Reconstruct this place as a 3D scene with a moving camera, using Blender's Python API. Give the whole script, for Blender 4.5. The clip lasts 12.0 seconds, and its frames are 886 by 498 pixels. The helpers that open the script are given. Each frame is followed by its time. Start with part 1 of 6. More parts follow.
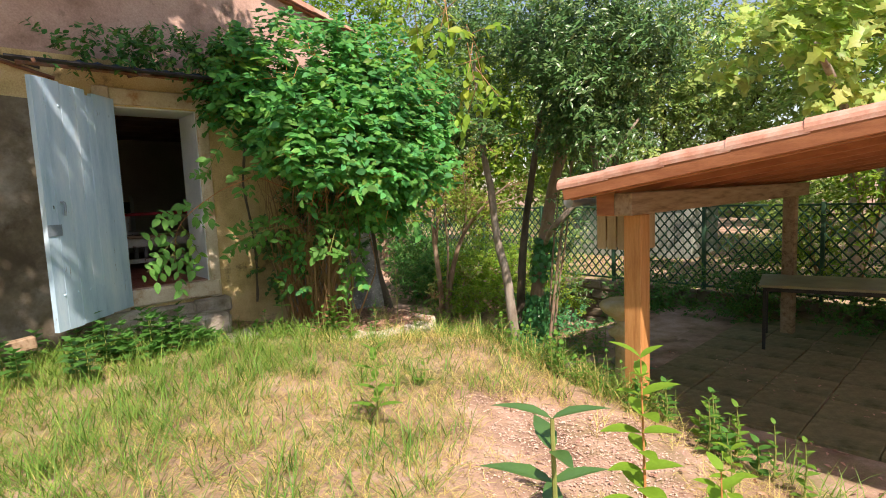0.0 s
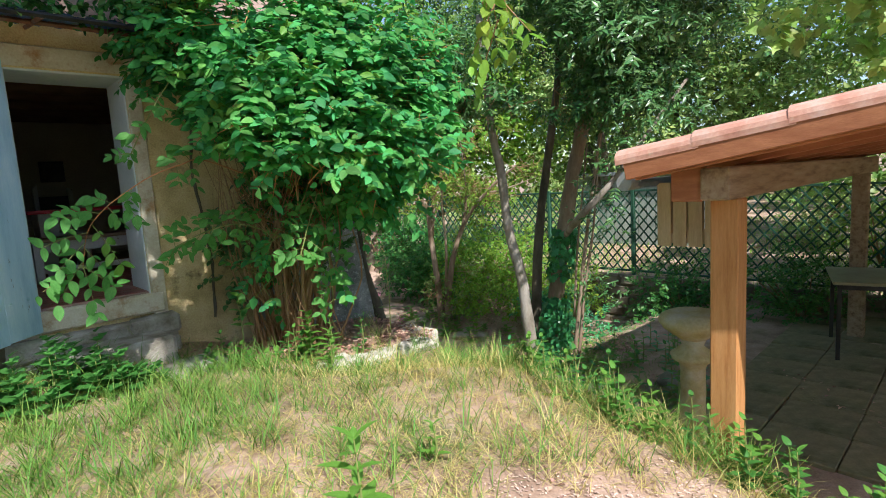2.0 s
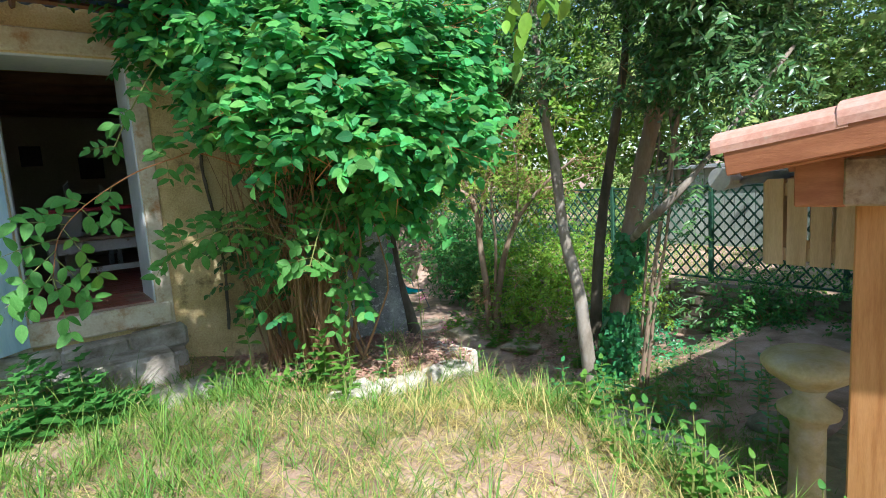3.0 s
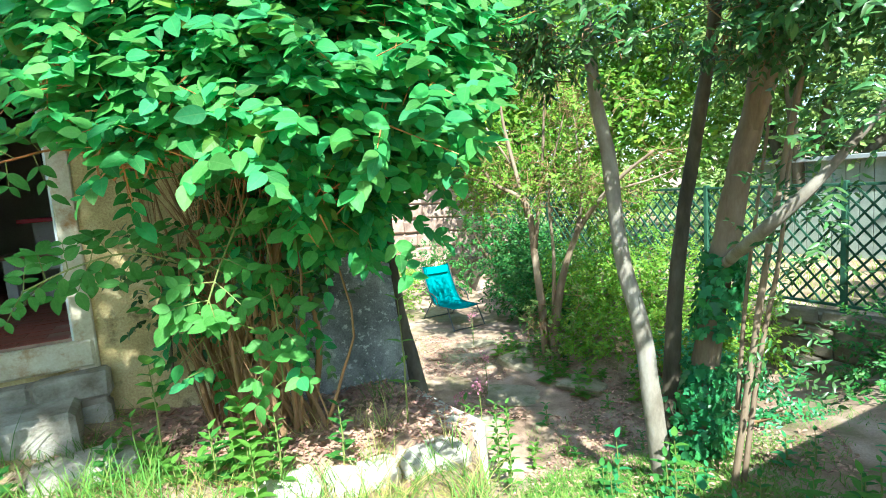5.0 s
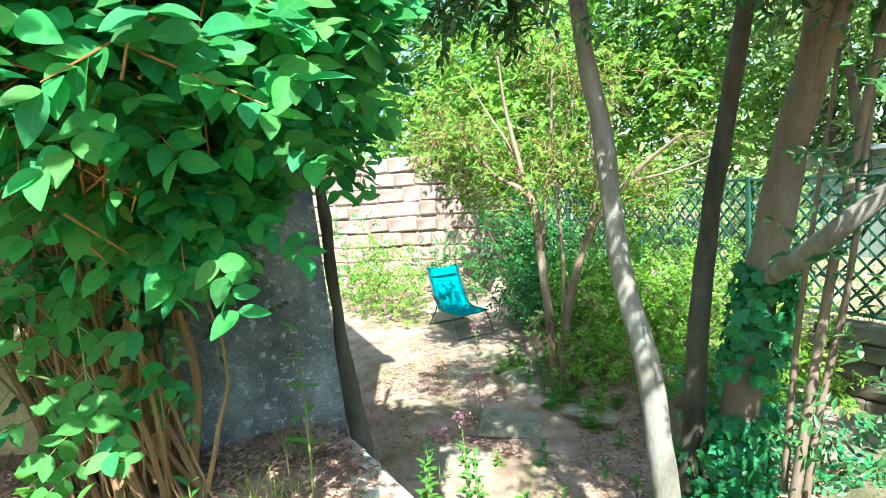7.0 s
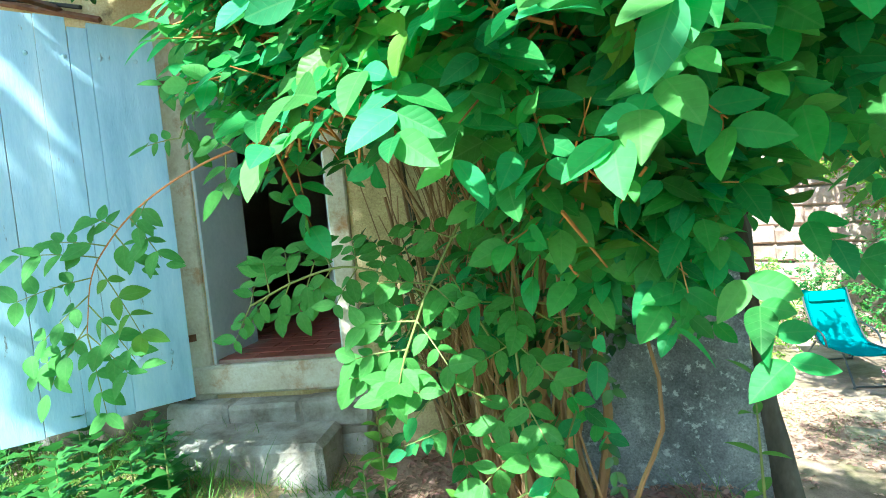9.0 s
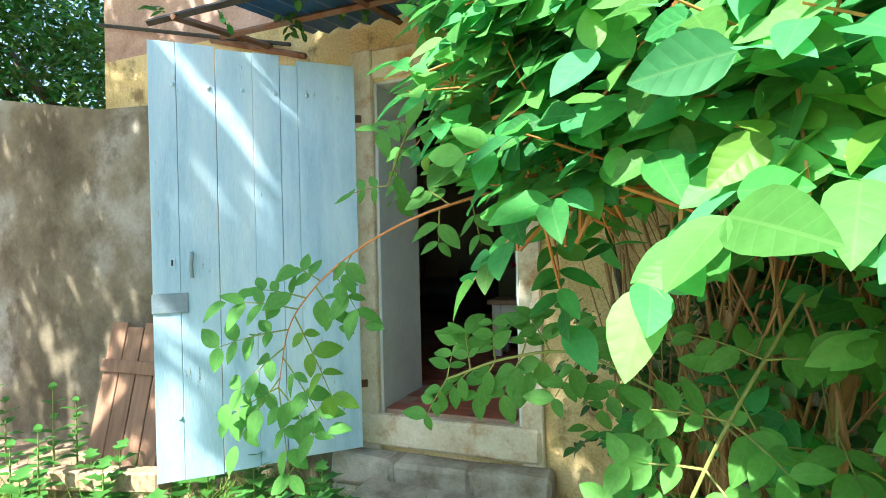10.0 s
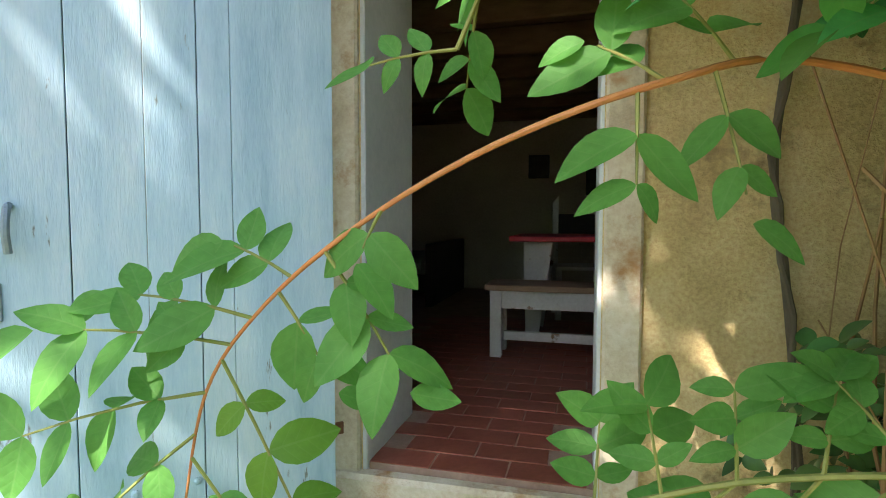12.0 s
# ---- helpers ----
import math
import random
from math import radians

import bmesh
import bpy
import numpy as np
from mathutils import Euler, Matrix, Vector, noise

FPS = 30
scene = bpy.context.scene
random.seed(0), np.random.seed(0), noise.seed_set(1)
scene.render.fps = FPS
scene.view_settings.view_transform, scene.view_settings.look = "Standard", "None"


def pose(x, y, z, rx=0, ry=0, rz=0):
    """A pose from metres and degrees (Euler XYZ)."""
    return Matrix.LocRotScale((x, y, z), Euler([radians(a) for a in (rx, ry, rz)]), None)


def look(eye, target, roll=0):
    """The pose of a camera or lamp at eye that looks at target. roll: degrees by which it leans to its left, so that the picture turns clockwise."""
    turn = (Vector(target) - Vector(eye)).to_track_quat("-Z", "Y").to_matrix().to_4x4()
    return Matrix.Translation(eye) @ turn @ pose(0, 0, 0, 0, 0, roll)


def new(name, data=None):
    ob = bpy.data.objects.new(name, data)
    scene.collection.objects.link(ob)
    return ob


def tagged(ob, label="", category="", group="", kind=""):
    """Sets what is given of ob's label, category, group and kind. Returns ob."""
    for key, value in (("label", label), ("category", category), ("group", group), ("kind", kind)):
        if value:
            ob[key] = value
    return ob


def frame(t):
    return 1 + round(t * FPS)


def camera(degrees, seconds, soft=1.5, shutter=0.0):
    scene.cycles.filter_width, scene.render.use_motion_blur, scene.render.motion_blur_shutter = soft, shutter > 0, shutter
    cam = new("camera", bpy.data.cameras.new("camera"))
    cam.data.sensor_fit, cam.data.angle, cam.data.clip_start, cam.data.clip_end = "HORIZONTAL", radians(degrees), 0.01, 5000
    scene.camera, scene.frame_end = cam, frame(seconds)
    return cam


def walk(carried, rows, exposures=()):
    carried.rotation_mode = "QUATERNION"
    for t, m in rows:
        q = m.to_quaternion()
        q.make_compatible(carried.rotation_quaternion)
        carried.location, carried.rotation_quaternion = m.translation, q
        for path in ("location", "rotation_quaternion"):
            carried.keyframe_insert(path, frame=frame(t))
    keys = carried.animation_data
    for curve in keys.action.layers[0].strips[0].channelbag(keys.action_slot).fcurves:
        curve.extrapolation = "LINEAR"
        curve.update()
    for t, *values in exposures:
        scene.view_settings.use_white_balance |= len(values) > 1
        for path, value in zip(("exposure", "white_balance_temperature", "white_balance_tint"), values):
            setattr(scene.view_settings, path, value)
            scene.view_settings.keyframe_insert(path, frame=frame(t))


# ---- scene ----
cam = camera(79.2, 12.0, soft=1.0)
PATH = [
    (0, (0.268, 0.149, 1.545), (0.161, 2.136, 1.341), -2.4),
    (0.5, (0.115, 0.417, 1.561), (0.086, 2.405, 1.341), -2.2),
    (1, (0.04, 0.679, 1.558), (0.045, 2.665, 1.329), -2.5),
    (1.5, (0.064, 1.016, 1.542), (0.029, 3.002, 1.306), -3.1),
    (2, (0.096, 1.353, 1.513), (0.022, 3.336, 1.263), -3.5),
    (2.5, (0.127, 1.729, 1.529), (0.005, 3.709, 1.274), -3.9),
    (3, (0.211, 2.095, 1.515), (-0.08, 4.057, 1.258), -3.7),
    (3.2, (0.244, 2.232, 1.52), (-0.108, 4.184, 1.261), -3.7),
    (4.8, (0.539, 3.325, 1.509), (-0.052, 5.22, 1.265), -4.3),
    (5, (0.569, 3.455, 1.501), (-0.046, 5.342, 1.259), -4.3),
    (5.5, (0.626, 3.733, 1.474), (-0.039, 5.603, 1.233), -4.4),
    (6, (0.669, 4.017, 1.462), (-0.04, 5.872, 1.223), -4.5),
    (6.5, (0.736, 4.249, 1.429), (-0.007, 6.091, 1.19), -4.3),
    (6.7, (0.77, 4.344, 1.428), (0.031, 6.186, 1.183), -4.4),
    (8.3, (0.515, 4.579, 1.351), (-0.605, 6.227, 1.183), -6.1),
    (8.5, (0.394, 4.577, 1.368), (-0.874, 6.116, 1.214), -6.0),
    (9, (0.134, 4.542, 1.422), (-1.48, 5.719, 1.312), -5.5),
    (9.1, (0.078, 4.521, 1.429), (-1.59, 5.62, 1.327), -4.9),
    (9.5, (-0.116, 4.427, 1.503), (-1.892, 5.347, 1.472), -3.2),
    (10, (-0.297, 4.448, 1.604), (-2.148, 5.207, 1.602), -1.4),
    (10.5, (-0.565, 4.403, 1.594), (-2.422, 5.143, 1.63), -0.6),
    (11, (-0.868, 4.378, 1.594), (-2.711, 5.153, 1.596), -0.4),
    (11.5, (-1.165, 4.466, 1.588), (-2.979, 5.304, 1.507), -0.0),
    (12, (-1.432, 4.577, 1.582), (-3.169, 5.562, 1.468), 0.1),
]

EXPOSURES = [(0.0, 0.5, 7450, 25), (0.6, 0.45, 6750, 15), (1.0, 0.45, 6450, 9), (2.5, 0.55, 5900, 14), (5.0, 1.45, 5650, -3), (6.7, 1.5, 5600, -2), (8.5, 1.88, 5400, -4), (9.2, 1.86, 5450, -8), (10.0, 1.82, 6300, 5), (10.5, 1.62, 6850, 9), (11.2, 1.58, 6900, 11), (12.0, 1.72, 6700, 15)]
walk(cam, [(t, look(eye, target, roll)) for t, eye, target, roll in PATH], EXPOSURES)

# ---- world and sun ----
SUN_EL, SUN_X, SUN_Y = radians(50), 0.42, -0.91      # height of the sun and the way towards it on the plan
world = bpy.data.worlds.new("world")
scene.world = world
world.use_nodes = True
sky = world.node_tree.nodes.new("ShaderNodeTexSky")
sky.sky_type, sky.sun_disc = "NISHITA", False
sky.sun_elevation, sky.sun_rotation = SUN_EL, math.atan2(SUN_X, SUN_Y)
world.node_tree.nodes["Background"].inputs["Strength"].default_value = 0.15
world.node_tree.links.new(sky.outputs[0], world.node_tree.nodes["Background"].inputs["Color"])
sun = new("sun", bpy.data.lights.new("sun", "SUN"))
sun.data.energy, sun.data.angle, sun.data.color = 5.0, radians(0.6), (1.0, 0.95, 0.87)
towards = Vector((SUN_X * math.cos(SUN_EL), SUN_Y * math.cos(SUN_EL), math.sin(SUN_EL)))
sun.matrix_world = look(towards * 30, (0, 0, 0))

# ---- materials ----
def mat(name, cols, scale=6.0, fine=70.0, rough=0.8, bump=0.25, metal=0.0, rand=0.0, island=0.0, spec=0.3, trans=0.0,
        stretch=(1, 1, 1), fine_mix=0.25, spots=None, hue=0.0, dist=0.01, veins=0.0):
    """A procedural surface: cols along a coarse noise, a fine grain over it, random shifts per piece, relief."""
    m = bpy.data.materials.new(name)
    m.use_nodes = True
    nt = m.node_tree
    N, L = nt.nodes, nt.links
    out, bsdf = N["Material Output"], N["Principled BSDF"]
    tc, mp = N.new("ShaderNodeTexCoord"), N.new("ShaderNodeMapping")
    mp.inputs["Scale"].default_value = stretch
    L.new(tc.outputs["Object"], mp.inputs["Vector"])
    n1, n2 = N.new("ShaderNodeTexNoise"), N.new("ShaderNodeTexNoise")
    for n, sc, de in ((n1, scale, 7), (n2, fine, 4)):
        n.inputs["Scale"].default_value, n.inputs["Detail"].default_value = sc, de
        n.inputs["Roughness"].default_value = 0.62
        L.new(mp.outputs[0], n.inputs["Vector"])
    ramp = N.new("ShaderNodeValToRGB")
    el = ramp.color_ramp.elements
    pos = [0.3 + 0.4 * i / max(1, len(cols) - 1) for i in range(len(cols))]
    el[0].position, el[0].color = pos[0], (*cols[0], 1)
    el[1].position, el[1].color = pos[-1], (*cols[-1], 1)
    for p, c in list(zip(pos, cols))[1:-1]:
        e = el.new(p)
        e.color = (*c, 1)
    L.new(n1.outputs["Fac"], ramp.inputs[0])
    mix = N.new("ShaderNodeMix")
    mix.data_type, mix.blend_type = "RGBA", "OVERLAY"
    mix.inputs["Factor"].default_value = fine_mix
    L.new(ramp.outputs[0], mix.inputs["A"])
    L.new(n2.outputs["Fac"], mix.inputs["B"])
    col = mix.outputs["Result"]
    if spots:
        colour, sscale, lo, hi = spots
        n3, r3, mx = N.new("ShaderNodeTexNoise"), N.new("ShaderNodeMapRange"), N.new("ShaderNodeMix")
        n3.inputs["Scale"].default_value, n3.inputs["Detail"].default_value = sscale, 9
        n3.inputs["Roughness"].default_value = 0.68
        L.new(mp.outputs[0], n3.inputs["Vector"])
        r3.inputs["From Min"].default_value, r3.inputs["From Max"].default_value = lo, hi
        L.new(n3.outputs["Fac"], r3.inputs["Value"])
        mx.data_type = "RGBA"
        L.new(r3.outputs[0], mx.inputs["Factor"])
        L.new(col, mx.inputs["A"])
        mx.inputs["B"].default_value = (*colour, 1)
        col = mx.outputs["Result"]
    if rand or island:
        hsv, mr = N.new("ShaderNodeHueSaturation"), N.new("ShaderNodeMapRange")
        amp = rand or island
        if rand:
            L.new(N.new("ShaderNodeObjectInfo").outputs["Random"], mr.inputs["Value"])
        else:
            L.new(N.new("ShaderNodeNewGeometry").outputs["Random Per Island"], mr.inputs["Value"])
        mr.inputs["To Min"].default_value, mr.inputs["To Max"].default_value = 1 - amp, 1 + amp
        L.new(mr.outputs[0], hsv.inputs["Value"])
        if hue:
            m2 = N.new("ShaderNodeMapRange")
            m2.inputs["To Min"].default_value, m2.inputs["To Max"].default_value = 0.5 + hue, 0.5 - hue
            wn = N.new("ShaderNodeTexWhiteNoise")
            wn.noise_dimensions = "1D"
            L.new(mr.outputs[0], wn.inputs["W"])
            L.new(wn.outputs["Value"], m2.inputs["Value"])
            L.new(m2.outputs[0], hsv.inputs["Hue"])
        L.new(col, hsv.inputs["Color"])
        col = hsv.outputs[0]
    if veins:                       # a pale midrib and side veins, with the blade puffed between them
        at, xyz = N.new("ShaderNodeAttribute"), N.new("ShaderNodeSeparateXYZ")
        at.attribute_name = "leaf"
        L.new(at.outputs["Vector"], xyz.inputs[0])

        def calc(op, a, b=0.0):
            n = N.new("ShaderNodeMath")
            n.operation = op
            for i, v in enumerate((a, b)):
                if isinstance(v, float):
                    n.inputs[i].default_value = v
                else:
                    L.new(v, n.inputs[i])
            return n.outputs[0]
        off = calc("ABSOLUTE", xyz.outputs["Y"])
        wavy = calc("ABSOLUTE", calc("SINE", calc("MULTIPLY", calc("SUBTRACT", xyz.outputs["X"], calc("MULTIPLY", off, 0.22)), 19.0)))
        rib = calc("LESS_THAN", off, 0.05)
        line = calc("MULTIPLY", calc("LESS_THAN", wavy, 0.13), 0.6)
        vm = N.new("ShaderNodeMix")
        vm.data_type, vm.blend_type = "RGBA", "MIX"
        L.new(calc("MULTIPLY", calc("MAXIMUM", rib, line), veins), vm.inputs["Factor"])
        L.new(col, vm.inputs["A"])
        vm.inputs["B"].default_value = (0.32, 0.5, 0.2, 1)
        col = vm.outputs["Result"]
        vb = N.new("ShaderNodeBump")
        vb.inputs["Strength"].default_value, vb.inputs["Distance"].default_value = 0.14, 0.004
        L.new(calc("MINIMUM", wavy, calc("MULTIPLY", off, 4.0)), vb.inputs["Height"])
        L.new(vb.outputs[0], bsdf.inputs["Normal"])
    L.new(col, bsdf.inputs["Base Color"])
    bsdf.inputs["Roughness"].default_value = rough
    bsdf.inputs["Metallic"].default_value = metal
    bsdf.inputs["Specular IOR Level"].default_value = spec
    if bump:
        add, bp = N.new("ShaderNodeMath"), N.new("ShaderNodeBump")
        add.operation = "MULTIPLY_ADD"
        add.inputs[1].default_value = 0.35
        L.new(n2.outputs["Fac"], add.inputs[0])
        L.new(n1.outputs["Fac"], add.inputs[2])
        L.new(add.outputs[0], bp.inputs["Height"])
        bp.inputs["Strength"].default_value, bp.inputs["Distance"].default_value = bump, dist
        L.new(bp.outputs[0], bsdf.inputs["Normal"])
    if trans:
        tr, ms = N.new("ShaderNodeBsdfTranslucent"), N.new("ShaderNodeMixShader")
        ms.inputs[0].default_value = trans
        L.new(col, tr.inputs["Color"])
        L.new(bsdf.outputs[0], ms.inputs[1])
        L.new(tr.outputs[0], ms.inputs[2])
        L.new(ms.outputs[0], out.inputs["Surface"])
    return m


M_FACADE = mat("ochre_render", [(0.43, 0.31, 0.14), (0.65, 0.5, 0.25), (0.73, 0.6, 0.36)], 2.6, 75, 0.93, 1.0,
               spots=((0.24, 0.17, 0.09), 3.2, 0.57, 0.66), dist=0.02, fine_mix=0.6)
M_WARM = mat("pink_render", [(0.3, 0.19, 0.15), (0.5, 0.34, 0.28), (0.6, 0.44, 0.38)], 2.2, 60, 0.93, 0.6, spots=((0.17, 0.12, 0.09), 3.5, 0.56, 0.7), dist=0.015, fine_mix=0.4)
M_LIME = mat("limewash", [(0.5, 0.41, 0.28), (0.66, 0.58, 0.44), (0.74, 0.69, 0.58)], 3.5, 60, 0.9, 0.6,
             spots=((0.44, 0.25, 0.12), 6, 0.53, 0.68), dist=0.015, fine_mix=0.4)
M_REVEAL = mat("grey_whitewash", [(0.58, 0.62, 0.64), (0.7, 0.73, 0.73)], 3, 40, 0.88, 0.3)
M_DOOR = mat("pale_blue_paint", [(0.31, 0.5, 0.64), (0.46, 0.65, 0.77), (0.6, 0.75, 0.83)], 2.2, 60, 0.68, 0.35, rand=0.03,
             stretch=(3, 3, 0.5), spots=((0.22, 0.24, 0.24), 8, 0.645, 0.68), fine_mix=0.2)
M_IRON = mat("blue_grey_iron", [(0.2, 0.27, 0.33), (0.3, 0.38, 0.43)], 8, 90, 0.5, 0.15, metal=0.3)
M_DARKIRON = mat("dark_iron", [(0.03, 0.03, 0.03), (0.07, 0.065, 0.06)], 10, 90, 0.55, 0.2, metal=0.7)
M_RUST = mat("rusty_iron", [(0.13, 0.05, 0.03), (0.25, 0.12, 0.07), (0.2, 0.17, 0.15)], 9, 80, 0.8, 0.3, metal=0.2)
M_AWNING = mat("blue_corrugated_sheet", [(0.02, 0.05, 0.12), (0.03, 0.09, 0.2), (0.06, 0.13, 0.22)], 3, 50, 0.45, 0.2, trans=0.12)
M_GARDENWALL = mat("stained_concrete", [(0.07, 0.055, 0.035), (0.2, 0.17, 0.12), (0.4, 0.39, 0.35)], 1.3, 38, 0.94, 0.6,
                   spots=((0.1, 0.08, 0.055), 2.2, 0.5, 0.66), dist=0.02)
M_CEMENT = mat("grey_cement", [(0.1, 0.1, 0.1), (0.26, 0.26, 0.25), (0.5, 0.5, 0.47)], 3.2, 110, 0.95, 1.0,
               spots=((0.62, 0.62, 0.58), 22, 0.56, 0.62), dist=0.02, fine_mix=0.85)
M_STEP = mat("worn_stone", [(0.18, 0.15, 0.11), (0.4, 0.36, 0.3), (0.55, 0.52, 0.46)], 5, 60, 0.92, 0.9,
             spots=((0.5, 0.3, 0.25), 4, 0.62, 0.72), dist=0.02)
M_KERB = mat("pale_limestone", [(0.38, 0.34, 0.27), (0.55, 0.5, 0.41), (0.64, 0.6, 0.52)], 5, 60, 0.92, 0.5, rand=0.08, dist=0.015)
M_ROCK = mat("mossy_rock", [(0.12, 0.12, 0.07), (0.27, 0.25, 0.19), (0.38, 0.35, 0.28)], 5, 50, 0.93, 0.6, rand=0.1, dist=0.02)
M_PATHSTONE = mat("worn_path_stone", [(0.2, 0.17, 0.1), (0.36, 0.3, 0.21), (0.46, 0.39, 0.29)], 4, 60, 0.94, 0.6, rand=0.1,
                  spots=((0.14, 0.16, 0.06), 3, 0.52, 0.68), dist=0.015)
M_SOIL = mat("dry_earth", [(0.19, 0.12, 0.08), (0.41, 0.28, 0.2), (0.58, 0.42, 0.34)], 2.5, 90, 0.96, 0.7, fine_mix=0.45,
             spots=((0.18, 0.17, 0.07), 1.3, 0.5, 0.68), dist=0.02)
M_STRAW = mat("dry_grass", [(0.5, 0.42, 0.13), (0.66, 0.57, 0.24)], 3, 30, 0.75, 0, island=0.3, trans=0.35, hue=0.02)
M_GRASS = mat("green_grass", [(0.1, 0.24, 0.03), (0.24, 0.4, 0.08)], 2, 30, 0.6, 0, island=0.3, trans=0.35, hue=0.03)
M_LITTER = mat("dead_leaves", [(0.34, 0.18, 0.13), (0.62, 0.4, 0.3)], 4, 40, 0.85, 0, island=0.35, trans=0.1, hue=0.02)
M_CHIPS = mat("pale_bark_chips", [(0.5, 0.34, 0.26), (0.7, 0.52, 0.42)], 4, 40, 0.9, 0, island=0.35, hue=0.02)
M_SHRUB = mat("fresh_shrub_leaf", [(0.042, 0.27, 0.055), (0.145, 0.5, 0.12)], 2, 60, 0.5, 0, island=0.45, trans=0.5, spec=0.2, hue=0.035, veins=0.13)
M_YOUNG = mat("young_leaf", [(0.12, 0.3, 0.04), (0.22, 0.42, 0.07)], 2, 40, 0.45, 0, island=0.25, trans=0.45, hue=0.02, veins=0.13)
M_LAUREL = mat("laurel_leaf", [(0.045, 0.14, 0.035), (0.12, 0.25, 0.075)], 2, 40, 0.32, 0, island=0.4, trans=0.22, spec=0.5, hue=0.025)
M_SAGE = mat("sage_leaf", [(0.2, 0.33, 0.07), (0.36, 0.48, 0.15)], 1, 40, 0.42, 0, island=0.35, trans=0.35, hue=0.03)
M_LIGHT = mat("sunny_leaf", [(0.16, 0.34, 0.03), (0.3, 0.46, 0.06)], 1, 40, 0.5, 0, island=0.35, trans=0.45, hue=0.03)
M_FIG = mat("fig_leaf", [(0.34, 0.52, 0.1), (0.52, 0.66, 0.24)], 2, 30, 0.4, 0, island=0.3, trans=0.5, hue=0.03)
M_HEDGE = mat("hedge_leaf", [(0.04, 0.17, 0.03), (0.11, 0.28, 0.06)], 1, 40, 0.45, 0, island=0.4, trans=0.3, hue=0.03)
M_IVY = mat("ivy_leaf", [(0.04, 0.22, 0.07), (0.1, 0.38, 0.13)], 2, 40, 0.35, 0, island=0.4, trans=0.3, spec=0.5, hue=0.02)
M_PINK = mat("pink_petals", [(0.6, 0.2, 0.32), (0.75, 0.35, 0.45)], 5, 40, 0.6, 0, island=0.2, trans=0.3)
M_YELLOWLEAF = mat("yellow_leaf", [(0.4, 0.32, 0.03), (0.5, 0.4, 0.06)], 5, 40, 0.6, 0, island=0.3, trans=0.4)
M_STEM = mat("dry_stem", [(0.22, 0.12, 0.055), (0.44, 0.27, 0.14)], 5, 60, 0.85, 0.3, island=0.3, stretch=(1, 1, 0.2))
M_REDSTEM = mat("orange_shoot", [(0.46, 0.17, 0.06), (0.6, 0.28, 0.11)], 6, 60, 0.5, 0.1)
M_GREENSTEM = mat("green_stalk", [(0.18, 0.24, 0.06), (0.3, 0.3, 0.1)], 6, 60, 0.6, 0.1)
M_BARK_PALE = mat("pale_bark", [(0.17, 0.14, 0.1), (0.33, 0.29, 0.235), (0.43, 0.4, 0.35)], 5, 60, 0.9, 0.7, stretch=(1, 1, 0.5),
                  spots=((0.1, 0.07, 0.05), 7, 0.62, 0.7))
M_BARK_DARK = mat("dark_bark", [(0.05, 0.045, 0.03), (0.12, 0.1, 0.07), (0.18, 0.16, 0.12)], 6, 60, 0.9, 0.6, stretch=(1, 1, 0.35))
M_BARK_WARM = mat("warm_bark", [(0.15, 0.1, 0.06), (0.29, 0.21, 0.14), (0.38, 0.31, 0.23)], 5, 60, 0.9, 0.6, stretch=(1, 1, 0.3))
M_POST = mat("orange_stained_timber", [(0.38, 0.16, 0.05), (0.52, 0.25, 0.09), (0.6, 0.32, 0.13)], 5, 60, 0.62, 0.2, stretch=(6, 6, 0.5), rand=0.06)
M_RAFTER = mat("red_stained_timber", [(0.3, 0.11, 0.05), (0.45, 0.19, 0.09)], 5, 60, 0.65, 0.2, stretch=(1, 5, 5), rand=0.1)
M_BEAM = mat("weathered_beam", [(0.16, 0.1, 0.06), (0.34, 0.24, 0.15), (0.42, 0.33, 0.23)], 4, 60, 0.8, 0.3, stretch=(6, 0.6, 6))
M_TERRA = mat("terracotta", [(0.5, 0.22, 0.15), (0.64, 0.35, 0.26), (0.68, 0.48, 0.4)], 6, 70, 0.85, 0.3, rand=0.1,
              spots=((0.6, 0.5, 0.38), 9, 0.62, 0.74))
M_CRATE = mat("pale_crate_wood", [(0.4, 0.29, 0.17), (0.55, 0.43, 0.28)], 4, 60, 0.8, 0.25, stretch=(5, 5, 0.6), rand=0.1)
M_ZINC = mat("zinc", [(0.3, 0.33, 0.36), (0.48, 0.52, 0.55)], 6, 60, 0.35, 0.1, metal=0.85)
M_PVC = mat("grey_plastic", [(0.28, 0.3, 0.3), (0.38, 0.4, 0.4)], 6, 60, 0.5, 0.1)
M_BATH = mat("yellowed_stone", [(0.36, 0.28, 0.1), (0.5, 0.42, 0.22), (0.56, 0.5, 0.36)], 6, 60, 0.9, 0.4)
M_LATTICE = mat("green_painted_lattice", [(0.02, 0.07, 0.04), (0.05, 0.13, 0.08)], 6, 60, 0.6, 0.2, rand=0.2)
M_SLAB = mat("paving_slab", [(0.15, 0.13, 0.065), (0.26, 0.225, 0.12), (0.35, 0.31, 0.19)], 2.2, 60, 0.95, 0.6, rand=0.07,
             spots=((0.1, 0.1, 0.04), 1.6, 0.46, 0.66), dist=0.015)
M_TABLE = mat("dull_table_top", [(0.2, 0.19, 0.11), (0.34, 0.32, 0.2)], 3, 60, 0.45, 0.1)
M_STONEWALL = mat("sandstone_block", [(0.22, 0.14, 0.1), (0.42, 0.29, 0.23), (0.6, 0.45, 0.38)], 3, 40, 0.93, 0.6, rand=0.14, dist=0.03)
